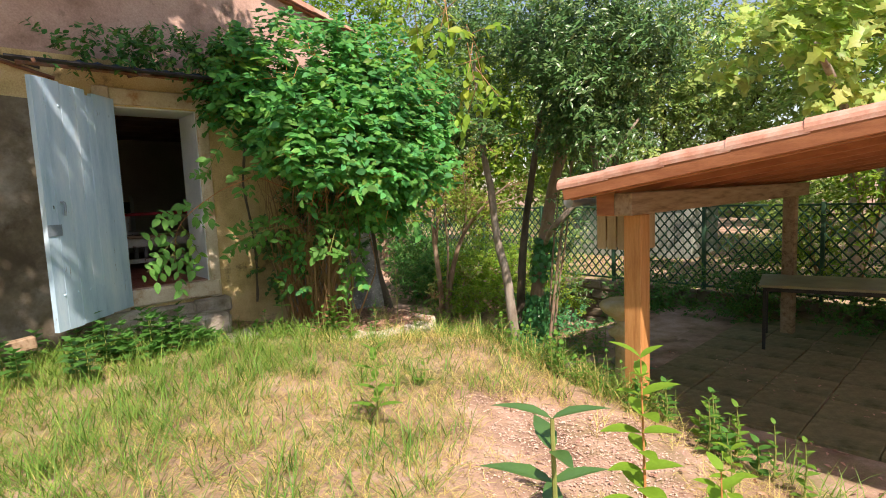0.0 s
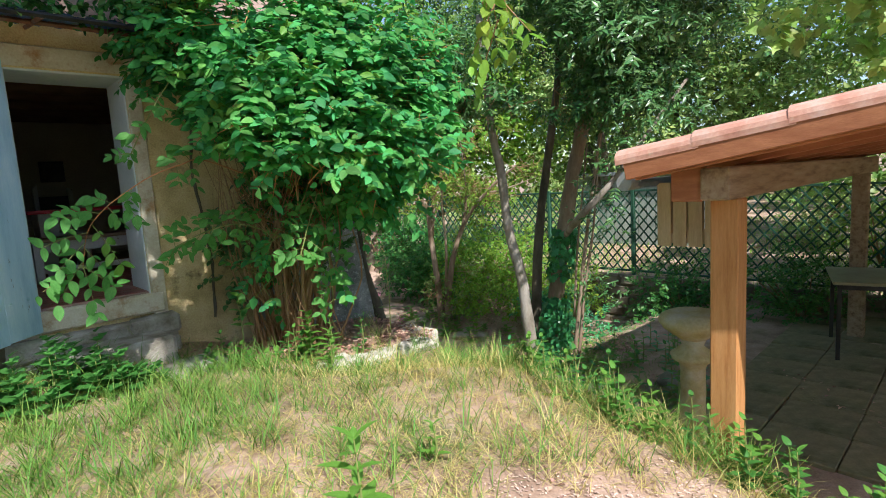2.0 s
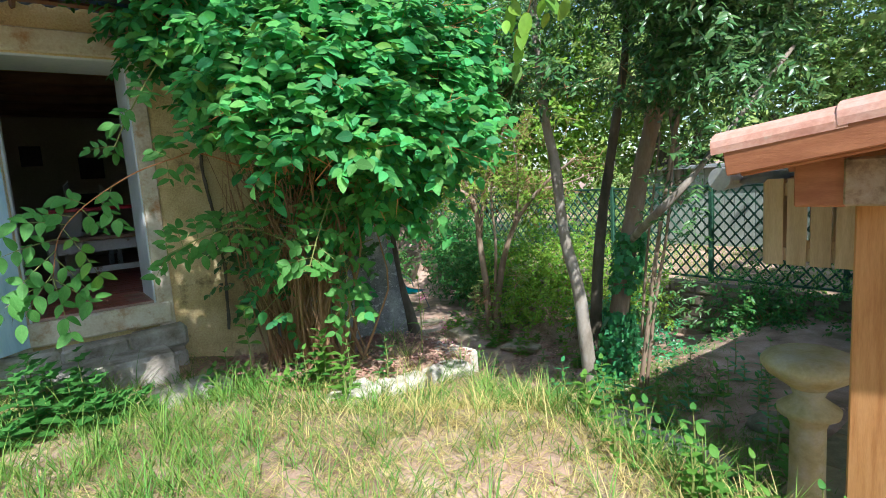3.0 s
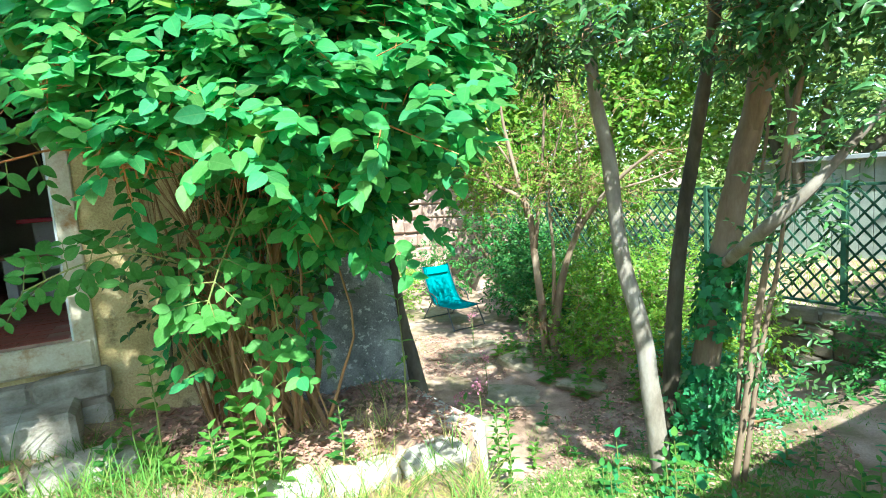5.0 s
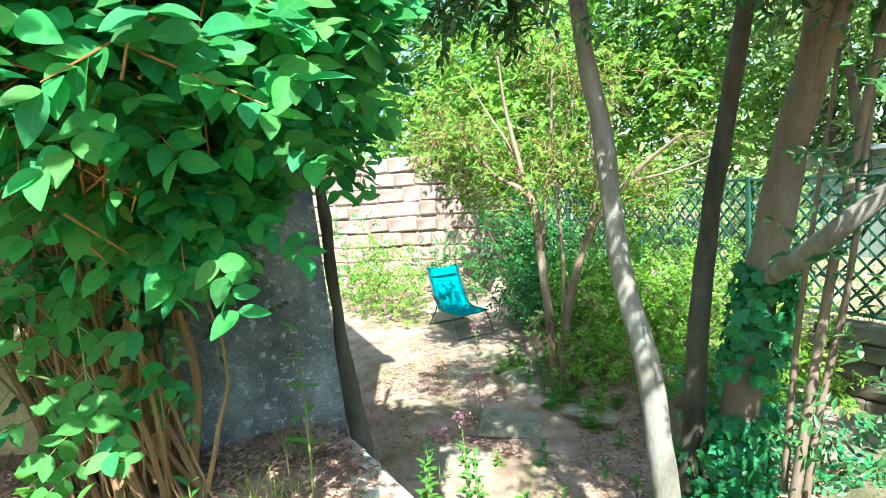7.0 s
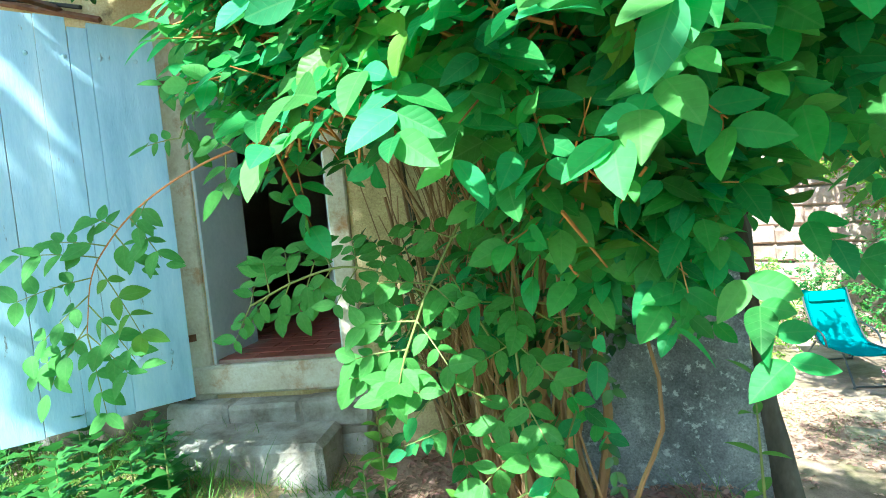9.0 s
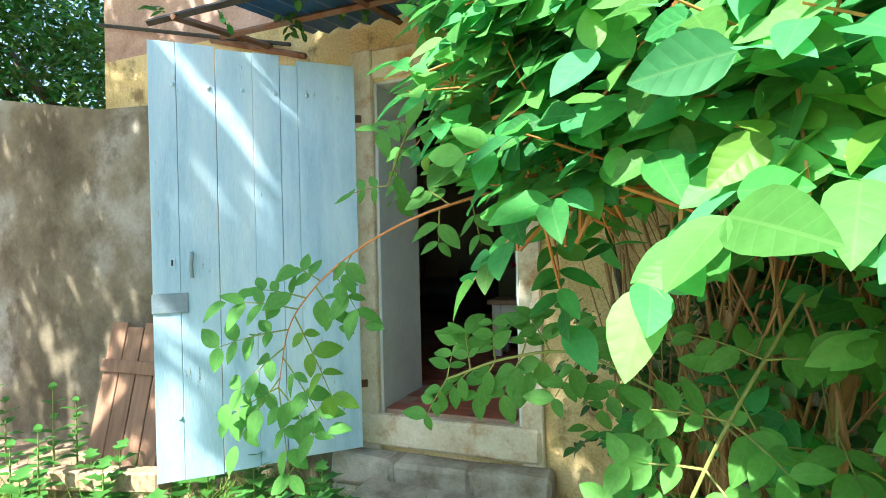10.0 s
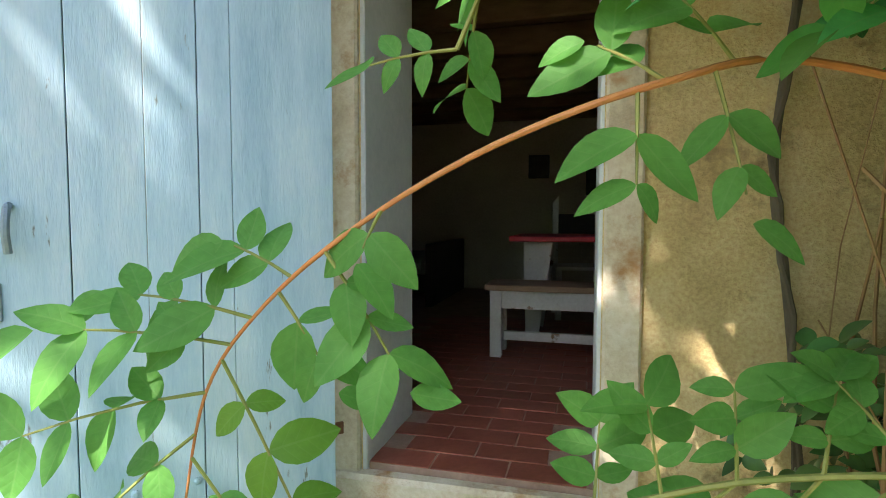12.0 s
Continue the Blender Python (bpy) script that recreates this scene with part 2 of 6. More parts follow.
M_MORTAR = mat("mortar", [(0.25, 0.21, 0.16), (0.36, 0.31, 0.25)], 6, 60, 0.95, 0.5)
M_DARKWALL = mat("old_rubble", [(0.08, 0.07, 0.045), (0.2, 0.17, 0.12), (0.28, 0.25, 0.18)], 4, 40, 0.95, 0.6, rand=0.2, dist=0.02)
M_TILE = mat("red_floor_tile", [(0.24, 0.07, 0.045), (0.34, 0.11, 0.075)], 5, 60, 0.42, 0.12, rand=0.14,
             spots=((0.42, 0.22, 0.17), 7, 0.64, 0.74))
M_GROUT = mat("tile_grout", [(0.3, 0.2, 0.15), (0.42, 0.3, 0.24)], 8, 60, 0.95, 0.3)
M_ROOMWALL = mat("room_plaster", [(0.5, 0.45, 0.36), (0.6, 0.55, 0.45)], 2, 40, 0.92, 0.3)
M_ROOMBEAM = mat("old_joist", [(0.12, 0.07, 0.04), (0.22, 0.14, 0.08)], 4, 50, 0.85, 0.3, stretch=(1, 4, 4), rand=0.15)
M_CHIPPED = mat("chipped_white_paint", [(0.55, 0.54, 0.5), (0.68, 0.67, 0.63)], 4, 60, 0.7, 0.25,
                spots=((0.25, 0.15, 0.08), 9, 0.6, 0.66), stretch=(1, 1, 1))
M_SEAT = mat("bare_bench_board", [(0.24, 0.15, 0.09), (0.38, 0.27, 0.18)], 4, 60, 0.7, 0.2, stretch=(0.6, 5, 5))
M_RED = mat("red_paint", [(0.5, 0.02, 0.04), (0.62, 0.03, 0.06)], 4, 60, 0.4, 0.1)
M_BLACK = mat("black_paint", [(0.012, 0.012, 0.012), (0.025, 0.024, 0.022)], 4, 60, 0.55, 0.1)
M_SHEET = mat("grey_bedding", [(0.2, 0.2, 0.19), (0.3, 0.3, 0.28)], 4, 60, 0.9, 0.2)
M_TURQ = mat("turquoise_canvas", [(0.0, 0.36, 0.4), (0.015, 0.47, 0.49)], 5, 120, 0.7, 0.25, trans=0.15)
M_TUBE = mat("grey_steel_tube", [(0.1, 0.11, 0.11), (0.18, 0.19, 0.19)], 6, 60, 0.4, 0.05, metal=0.6)
M_PLANK = mat("brown_plank", [(0.2, 0.11, 0.07), (0.34, 0.2, 0.13)], 4, 60, 0.8, 0.25, stretch=(5, 5, 0.6), rand=0.15)
M_SHED = mat("grey_green_boards", [(0.2, 0.24, 0.2), (0.34, 0.38, 0.33)], 3, 50, 0.85, 0.3, rand=0.12)

# ---- shared builders ----
rng = np.random.default_rng(7)


def part(name, bm, material, parent=None, label="", smooth=False):
    """Links a bmesh, or a ready mesh, as one object under a thing or a part."""
    if isinstance(bm, bmesh.types.BMesh):
        bmesh.ops.recalc_face_normals(bm, faces=bm.faces)
        me = bpy.data.meshes.new(name)
        bm.to_mesh(me)
        bm.free()
    else:
        me = bm
    if material and not me.materials:
        me.materials.append(material)
    if smooth:
        me.polygons.foreach_set("use_smooth", [True] * len(me.polygons))
    ob = new(name, me)
    if parent:
        ob.parent = parent
    if label:
        ob["label"] = label
    return ob


def thing(name, m, label, category, group="", kind=""):
    ob = new(name)
    ob.empty_display_size = 0.1
    ob.matrix_world = m
    return tagged(ob, label, category, group, kind)


def box(bm, x0, x1, y0, y1, z0, z1, m=None, bevel=0.0, rough=0.0):
    """A box between two corners, its edges rounded and its corners knocked a little."""
    vs = [bm.verts.new((x, y, z)) for x in (x0, x1) for y in (y0, y1) for z in (z0, z1)]
    if rough:
        for v in vs:
            v.co += Vector([random.uniform(-rough, rough) for _ in range(3)])
    fs = [bm.faces.new([vs[i] for i in q]) for q in ((0, 1, 3, 2), (4, 6, 7, 5), (0, 4, 5, 1), (2, 3, 7, 6), (0, 2, 6, 4), (1, 5, 7, 3))]
    geom = set(vs)
    if bevel:
        es = {e for f in fs for e in f.edges}
        r = bmesh.ops.bevel(bm, geom=list(es), offset=bevel, segments=1, affect="EDGES", profile=0.5)
        geom = set(r["verts"]) | {v for v in geom if v.is_valid}
    if m is not None:
        bmesh.ops.transform(bm, matrix=m, verts=[v for v in geom if v.is_valid])


def one_box(*a, **k):
    bm = bmesh.new()
    box(bm, *a, **k)
    return bm


def prism(bm, outline, y0, y1):
    """An outline in x and z, drawn out along y."""
    a = [bm.verts.new((x, y0, z)) for x, z in outline]
    b = [bm.verts.new((x, y1, z)) for x, z in outline]
    bm.faces.new(a)
    bm.faces.new(b[::-1])
    for i in range(len(a)):
        j = (i + 1) % len(a)
        bm.faces.new((a[i], b[i], b[j], a[j]))


def tube(bm, pts, radii, sides=8, wob=0.0):
    """A round rod through the points, with a radius at each."""
    pts = [Vector(p) for p in pts]
    rings = []
    for i, p in enumerate(pts):
        ahead = (pts[min(i + 1, len(pts) - 1)] - pts[max(i - 1, 0)]).normalized()
        side = ahead.cross(Vector((0.31, 0.95, 0.05))).normalized()
        up = side.cross(ahead)
        r = radii[i] if hasattr(radii, "__len__") else radii
        ring = []
        for k in range(sides):
            w = 2 * math.pi * k / sides
            rr = r * (1 + wob * noise.noise(p * 4 + Vector((k * 1.7, 0, 0))))
            ring.append(bm.verts.new(p + rr * (math.cos(w) * side + math.sin(w) * up)))
        rings.append(ring)
    for a, b in zip(rings, rings[1:]):
        for k in range(sides):
            bm.faces.new((a[k], a[(k + 1) % sides], b[(k + 1) % sides], b[k]))
    bm.faces.new(rings[0][::-1])
    bm.faces.new(rings[-1])


def bow(pts, n=8):
    """A smooth line through a few points."""
    P = [Vector(p) for p in pts]
    P = [2 * P[0] - P[1]] + P + [2 * P[-1] - P[-2]]
    out = []
    for i in range(1, len(P) - 2):
        for k in range(n):
            t = k / n
            a, b, c, d = P[i - 1:i + 3]
            out.append(0.5 * (2 * b + (c - a) * t + (2 * a - 5 * b + 4 * c - d) * t * t + (3 * b - a - 3 * c + d) * t ** 3))
    return out + [P[-2]]


def lathe(bm, profile, sides=28):
    rings = [[bm.verts.new((r * math.cos(2 * math.pi * k / sides), r * math.sin(2 * math.pi * k / sides), z)) for k in range(sides)] for r, z in profile]
    for a, b in zip(rings, rings[1:]):
        for k in range(sides):
            bm.faces.new((a[k], a[(k + 1) % sides], b[(k + 1) % sides], b[k]))
    bm.faces.new(rings[0][::-1])
    bm.faces.new(rings[-1])


def unit(a):
    return a / np.maximum(np.linalg.norm(a, axis=1, keepdims=True), 1e-6)


OUTLINES = {   # half outlines of leaves: how far along, how wide (of the half width)
    "diamond": ((0.45, 1.0),),
    "oval": ((0.08, 0.42), (0.25, 0.85), (0.5, 1.0), (0.75, 0.72), (0.92, 0.3)),
    "ovate": ((0.05, 0.34), (0.15, 0.72), (0.3, 0.96), (0.46, 1.0), (0.63, 0.86), (0.79, 0.58), (0.92, 0.26)),
    "blade": ((0.25, 0.9), (0.6, 0.7)),
    "lance": ((0.12, 0.6), (0.35, 1.0), (0.62, 0.75), (0.85, 0.32)),
    "lobed": ((0.05, 0.5), (0.22, 1.0), (0.38, 0.5), (0.6, 0.85), (0.72, 0.35)),
}


def leaves(name, P, D, U, length, width, shape="diamond", fold=0.18, curl=0.15):
    """One mesh of leaves: where each starts, which way it grows, which way its face looks."""
    n = len(P)
    D = unit(D)
    S = unit(np.cross(D, U))
    U = np.cross(S, D)
    length, width = np.broadcast_to(length, n)[:, None], np.broadcast_to(width, n)[:, None] / 2
    prof = OUTLINES[shape]
    k = len(prof)
    cols = [P]
    for s, w in prof:        # middle rib, right, left
        mid = P + D * length * s - U * length * curl * s * s
        cols += [mid, mid + S * width * w + U * width * w * fold * 2, mid - S * width * w + U * width * w * fold * 2]
    cols.append(P + D * length - U * length * curl)
    V = np.stack(cols, 1).reshape(-1, 3)
    per = len(cols)
    F = []
    for side in (2, 3):
        rows = [0] + [1 + 3 * i for i in range(k)] + [per - 1]
        F.append((0, 1, side) if side == 3 else (0, side, 1))
        for i in range(k - 1):
            a, b = 1 + 3 * i, 4 + 3 * i
            F.append((a, b, b + side - 1, a + side - 1) if side == 3 else (a, a + side - 1, b + side - 1, b))
        a = 1 + 3 * (k - 1)
        F.append((a, per - 1, a + side - 1) if side == 3 else (a, a + side - 1, per - 1))
    me = bpy.data.meshes.new(name)
    nl = sum(len(f) for f in F)
    me.vertices.add(len(V))
    me.vertices.foreach_set("co", V.ravel())
    base = np.arange(n)[:, None] * per
    loops = (base + np.concatenate([np.array(f) for f in F])[None, :]).ravel()
    lens = np.tile(np.array([len(f) for f in F]), n)
    starts = np.concatenate([[0], np.cumsum(lens)[:-1]])
    me.loops.add(n * nl)
    me.loops.foreach_set("vertex_index", loops.astype(np.int32))
    me.polygons.add(len(lens))
    me.polygons.foreach_set("loop_start", starts.astype(np.int32))
    if k > 4:                       # along and across the blade, for the veins
        one = [(0, 0, 0)] + [q for s, w in prof for q in ((s, 0, 0), (s, w, 0), (s, -w, 0))] + [(1, 0, 0)]
        me.attributes.new("leaf", "FLOAT_VECTOR", "POINT").data.foreach_set("vector", np.tile(np.array(one, float), (n, 1)).ravel())
    if k > 2:
        me.polygons.foreach_set("use_smooth", [True] * len(lens))
    me.update(calc_edges=True)
    me.validate()
    return me


def wave(P, f):
    """A cheap smooth noise, about -1 to 1."""
    x, y, z = (P * f).T
    return (np.sin(x * 1.7 + 1.3 * np.sin(y * 1.1 + 0.4)) + np.sin(y * 1.9 + 1.1 * np.sin(z * 1.3 + 2.0)) + np.sin(z * 1.6 + 1.2 * np.sin(x * 0.9))) / 3


def crown_points(blobs, count, per, step, shell=0.45, gap=-0.35, gap_f=2.2, droop=0.0, keep=None, outward=0.7, flat=0.0):
    """Twigs in a cloud of ellipsoids, with leaves in pairs along each: places, ways, faces."""
    B = np.array(blobs, float)
    w = (B[:, 3] * B[:, 4] * B[:, 5]) ** 0.66
    pick = rng.choice(len(B), count * 3, p=w / w.sum())
    v = unit(rng.normal(size=(len(pick), 3)))
    r = 1 - shell * rng.random(len(pick)) ** 1.4
    C, R = B[pick, :3], B[pick, 3:]
    P = C + v * R * (r * (1 + 0.14 * wave(v + C, 4.0)))[:, None]
    out = unit(v / R)
    ok = wave(P, gap_f) > gap
    if keep is not None:
        ok &= keep(P)
    P, out = P[ok][:count], out[ok][:count]
    m = len(P)
    T = unit(out * outward + rng.normal(size=(m, 3)) * 0.55 + np.array([0, 0, 0.15 - droop]))
    side = unit(np.cross(T, rng.normal(size=(m, 3)) * 0.5 + np.array([0, 0, 1.0])))
    LP, LD, LU = [], [], []
    for i in range(per):
        s = (i // 2 + 1) * step
        sign = 1 if i % 2 else -1
        q = P + T * s + np.array([0, 0, -droop * 0.6 * s * s / max(step, 1e-3) * 0.1])
        LP.append(q)
        d = unit(T * 0.55 + side * sign * 0.8 + rng.normal(size=(m, 3)) * 0.22 + np.array([0, 0, -0.12 - droop * 0.3]))
        light = np.array([0.28, -0.58, 0.766])       # leaves spread square to the light
        LD.append(unit(d - flat * (d @ light)[:, None] * light))
        LU.append(unit(np.array([0.22, -0.5, 0.75]) + rng.normal(size=(m, 3)) * 0.34 + out * 0.3))
    return np.concatenate(LP), np.concatenate(LD), np.concatenate(LU), P, T


def foliage(name, blobs, count, per, length, width, shape, material, parent, step=None, label="", twigs=None, **k):
    P, D, U, Q, T = crown_points(blobs, count, per, step or length * 0.55, **k)
    size = length * rng.uniform(0.65, 1.2, len(P))
    ob = part(name, leaves(name, P, D, U, size, size * width / length * rng.uniform(0.85, 1.15, len(P)), shape, fold=0.13, curl=rng.uniform(0.02, 0.28, (len(P), 1))), material, parent, label)
    if twigs:
        bm = bmesh.new()
        for q, t in list(zip(Q, T))[:twigs[0]]:
            tube(bm, [q - t * 0.16, q, q + t * (step or length * 0.55) * per / 2], (0.004, 0.003, 0.0015), 4)
        tagged(part("brushwood", bm, twigs[1], parent), kind="stuff")
    return ob

# ---- the lie of the land ----
EDGE_X = (-30, -1.05, -0.85, -0.22, -0.06, 0.34, 0.6, 1.15, 1.5, 1.9, 2.6, 4.0, 30)
EDGE_Y = (6.85, 6.85, 6.75, 6.3, 5.72, 5.22, 4.75, 4.25, 3.85, 3.0, 1.7, 0.2, -20)
WALL_P, WALL_D, WALL_N = np.array((2.75, 10.0)), np.array((-0.72, 0.69)), np.array((0.69, 0.72))   # boundary wall


def step01(a, b, x):
    t = np.clip((x - a) / (b - a), 0, 1)
    return t * t * (3 - 2 * t)


def land(x, y):
    """Height of the ground: a grass terrace, a paved floor below it, a sunken path, the neighbour's lawn."""
    x, y = np.asarray(x, float), np.asarray(y, float)
    upper = 0.27 - 0.2 * np.clip(x, 0, 1.8) + 0.03 * np.sin(x * 2.1 + 0.7) * np.sin(y * 1.7)
    bed = step01(-0.06, 0.1, y - 5.62 - 0.75 * (x + 0.95)) * step01(-2.6, -2.0, x)
    upper = upper - 0.23 * step01(4.75, 5.4, y) * step01(-1.7, -0.6, x) * (1 - step01(0.0, 0.6, x)) * (1 - bed) - 0.15 * bed
    lower = -0.44 - 0.54 * step01(5.6, 8.0, y - 0.9 * x) + 0.015 * np.sin(x * 3 + y * 2) + 0.42 * np.exp(-((x - 0.55) / 1.0) ** 2 - ((y - 10.7) / 0.9) ** 2)
    d = (y - np.interp(x, EDGE_X, EDGE_Y)) * 0.72
    w = step01(-0.02, np.where(x < 0.1, 0.14, np.where(x < 0.6, 0.22, 0.5)), d)
    z = upper * (1 - w) + lower * w
    out = (x - WALL_P[0]) * WALL_N[0] + (y - WALL_P[1]) * WALL_N[1]
    return np.where(out > 0.12, -0.35 + 0.02 * out, z)


def axis(lo, hi, fine, far):
    mid = np.arange(lo, hi, fine)
    grow = [2.0 ** k for k in range(0, 9) if 2.0 ** k < far]
    return np.concatenate([lo - np.array(grow[::-1]), mid, hi + np.array(grow)])


gx, gy = axis(-6.0, 8.0, 0.08, 400), axis(-2.0, 13.0, 0.08, 400)
XX, YY = np.meshgrid(gx, gy, indexing="ij")
ZZ = land(XX, YY)
rough_z = (np.sin(XX * 17 + 3 * np.sin(YY * 9)) * np.sin(YY * 15 + 2 * np.sin(XX * 11))) * 0.008
GV = np.stack([XX, YY, ZZ + np.where((abs(XX) < 8) & (abs(YY) < 14), rough_z, 0)], -1).reshape(-1, 3)
ny = len(gy)
II = (np.arange(len(gx) - 1)[:, None] * ny + np.arange(ny - 1)[None, :]).ravel()
ground_me = bpy.data.meshes.new("ground")
ground_me.from_pydata(GV.tolist(), [], np.stack([II, II + ny, II + ny + 1, II + 1], 1).tolist())
tagged(part("ground", ground_me, M_SOIL, smooth=True), "dry reddish earth with thin grass and moss", "ground", kind="structure")

# ---- the outbuilding: a local frame with x along the front, y into the house ----
FRONT = pose(-2.595, 5.787, 0, 0, 0, 45.6)


def at_front(a, out, z):
    return FRONT @ Vector((a, -out, z))


bm = bmesh.new()
box(bm, -2.9, -0.78, 0, 0.5, -1.2, 2.95)                      # left of the door
box(bm, 0.0, 2.0, 0, 0.5, -1.2, 2.95)                          # right of the door
box(bm, -0.78, 0.0, 0, 0.5, -1.2, 0.66)                        # under the sill
box(bm, -0.78, 0.0, 0, 0.5, 2.52, 2.95)                        # above the door
wall = part("wall_front", bm, M_FACADE)
wall.matrix_world = FRONT
tagged(wall, "stained ochre rendered wall with a doorway", "wall", kind="structure")
bm = bmesh.new()
prism(bm, [(-2.9, 2.95), (2.0, 2.95), (2.0, 3.62), (-0.45, 4.25), (-2.9, 3.62)], 0.004, 0.5)
gable = part("wall_gable", bm, M_WARM)
gable.matrix_world = FRONT
tagged(gable, "faded pink rendered gable above the awning", "wall", kind="structure")
bm = bmesh.new()
box(bm, -2.9, -2.6, 0.5, 5.0, -1.2, 3.6)
box(bm, 1.7, 2.0, 0.5, 5.0, -1.2, 3.6)
box(bm, -2.6, 1.7, 4.7, 5.0, -1.2, 3.6)
walls = part("wall_side", bm, M_ROOMWALL)
walls.matrix_world = FRONT
tagged(walls, "pale plastered walls of the dark room", "wall", kind="structure")
bm = one_box(-2.6, 1.7, 0.5, 4.7, 2.86, 2.96)
for i in range(7):
    y = 0.75 + i * 0.6
    box(bm, -2.6, 1.7, y, y + 0.1, 2.68, 2.86, bevel=0.01)
ceiling = part("ceiling", bm, M_ROOMBEAM)
ceiling.matrix_world = FRONT
tagged(ceiling, "dark boarded ceiling on old timber joists", "ceiling", kind="structure")
bm = one_box(-2.6, 1.7, 0.5, 4.7, 0.55, 0.7335)
box(bm, -0.775, -0.005, 0.02, 0.5, 0.55, 0.7335)
floor = part("floor", bm, M_GROUT)
floor.matrix_world = FRONT
tagged(floor, "red terracotta floor tiles in running bond", "floor", kind="structure")

# limewashed band round the opening and whitewashed reveals
bm = bmesh.new()
box(bm, -0.92, -0.785, -0.022, 0.02, 0.5, 2.7, bevel=0.008)
box(bm, 0.004, 0.115, -0.026, 0.02, 0.5, 2.7, bevel=0.008)
box(bm, -0.78, 0.0, -0.024, 0.02, 2.535, 2.69, bevel=0.008)
trim = part("trim", bm, M_LIME)
trim.matrix_world = FRONT
tagged(trim, "chipped cream limewash band round the doorway", "door frame", kind="structure")
bm = bmesh.new()
box(bm, -0.785, -0.765, 0.0, 0.505, 0.7, 2.52, bevel=0.004)
box(bm, -0.012, 0.006, 0.0, 0.505, 0.7, 2.52, bevel=0.004)
box(bm, -0.765, -0.012, 0.0, 0.505, 2.505, 2.525, bevel=0.004)
reveal = part("door_reveal", bm, M_REVEAL)
reveal.matrix_world = FRONT
tagged(reveal, "whitewashed door reveal in a thick wall", "door frame", kind="structure")

# roof over the gable: tiles seen edge on
roof = thing("roof", FRONT, "terracotta tile verge on the gable", "roof", kind="structure")
for sgn, x_end in ((1, 2.15), (-1, -3.05)):
    n = 7
    for i in range(n):
        a0, a1 = i / n, (i + 1.08) / n
        x0, x1 = -0.45 + (x_end + 0.45) * a0, -0.45 + (x_end + 0.45) * a1
        z0, z1 = 4.27 - 0.66 * a0, 4.27 - 0.66 * a1
        bm = bmesh.new()
        prism(bm, [(x0, z0), (x1, z1 - 0.012), (x1, z1 + 0.05), (x0, z0 + 0.045)], -0.1, 0.25)
        part("tile", bm, M_TERRA, roof)
bm = bmesh.new()
prism(bm, [(-3.05, 3.57), (-0.45, 4.24), (2.15, 3.57), (2.15, 3.59), (-0.45, 4.262), (-3.05, 3.59)], -0.06, 5.1)
part("deck", bm, M_RAFTER, roof)

# sill and steps
sill = part("sill", one_box(-0.9, 0.1, -0.05, 0.018, 0.55, 0.715, bevel=0.015, rough=0.006), M_LIME)
sill.matrix_world = FRONT
tagged(sill, "worn pale painted door sill", "sill", kind="structure")
st = thing("step", FRONT @ pose(-0.43, -0.07, 0.2), "broken grey masonry step under the door sill", "step", group="door steps")
part("mortar", one_box(-0.57, 0.57, -0.07, 0.08, 0, 0.315, bevel=0.01), M_MORTAR, st, "crumbling pale mortar")
for x0, x1, z0, z1 in ((-0.59, -0.22, 0.17, 0.33), (-0.21, 0.2, 0.165, 0.325), (0.21, 0.59, 0.17, 0.33), (-0.59, -0.05, 0, 0.155), (-0.04, 0.33, 0, 0.16), (0.34, 0.59, 0, 0.15)):
    part("stone", one_box(x0, x1, -0.09, 0.06, z0, z1, bevel=0.022, rough=0.014), M_STEP, st)
bm = one_box(-0.78, 0.02, -0.5, -0.16, 0.05, 0.43, bevel=0.03, rough=0.015)
st = part("step", bm, M_STEP)
st.matrix_world = FRONT
tagged(st, "rough pale stone block as a step", "step", group="door steps")
bm = one_box(-0.2, 0.3, -0.8, -0.5, 0.02, 0.225, bevel=0.03, rough=0.02)
st = part("step", bm, M_STEP)
st.matrix_world = FRONT
tagged(st, "low stone slab half buried in dead leaves", "step", group="door steps")

# battered cement foot of the wall
bm = bmesh.new()
o = [bm.verts.new(p) for p in ((0.85, -0.36, 0.05), (2.0, -0.5, -1.1), (2.0, -0.02, -1.1), (0.85, -0.02, 0.05),
                               (0.95, -0.08, 1.35), (1.98, -0.1, 1.75), (1.98, -0.02, 1.75), (0.95, -0.02, 1.35), (0.85, -0.38, -1.1), (0.85, -0.02, -1.1), (1.98, -0.47, 0.12), (0.85, -0.36, 0.12))]
for q in ((8, 1, 10, 11), (11, 10, 5, 4), (1, 2, 6, 5, 10), (8, 11, 4, 7, 9), (4, 5, 6, 7)):
    bm.faces.new([o[i] for i in q])
bmesh.ops.delete(bm, geom=[v for v in bm.verts if not v.link_faces], context="VERTS")
bmesh.ops.subdivide_edges(bm, edges=bm.edges[:], cuts=8, use_grid_fill=True)
for v in bm.verts:
    v.co.y += 0.022 * noise.noise(v.co * 5) + 0.012 * noise.noise(v.co * 13)
b = part("buttress", bm, M_CEMENT, smooth=True)
b.matrix_world = FRONT
tagged(b, "battered grey cement buttress at the house corner", "buttress", kind="structure")

# garden wall going on from the house
bm = bmesh.new()
prism(bm, [(-11, -0.5), (-0.95, -0.5), (-0.95, 2.5), (-2.9, 2.62), (-4.2, 2.86), (-11, 3.1)], -0.035, -0.003)
prism(bm, [(-11, -0.5), (-2.905, -0.5), (-2.905, 2.62), (-4.2, 2.86), (-11, 3.1)], -0.003, 0.33)
g = part("garden_wall", bm, M_GARDENWALL)
g.matrix_world = FRONT
tagged(g, "tall weather-stained grey concrete garden wall", "wall", kind="structure")

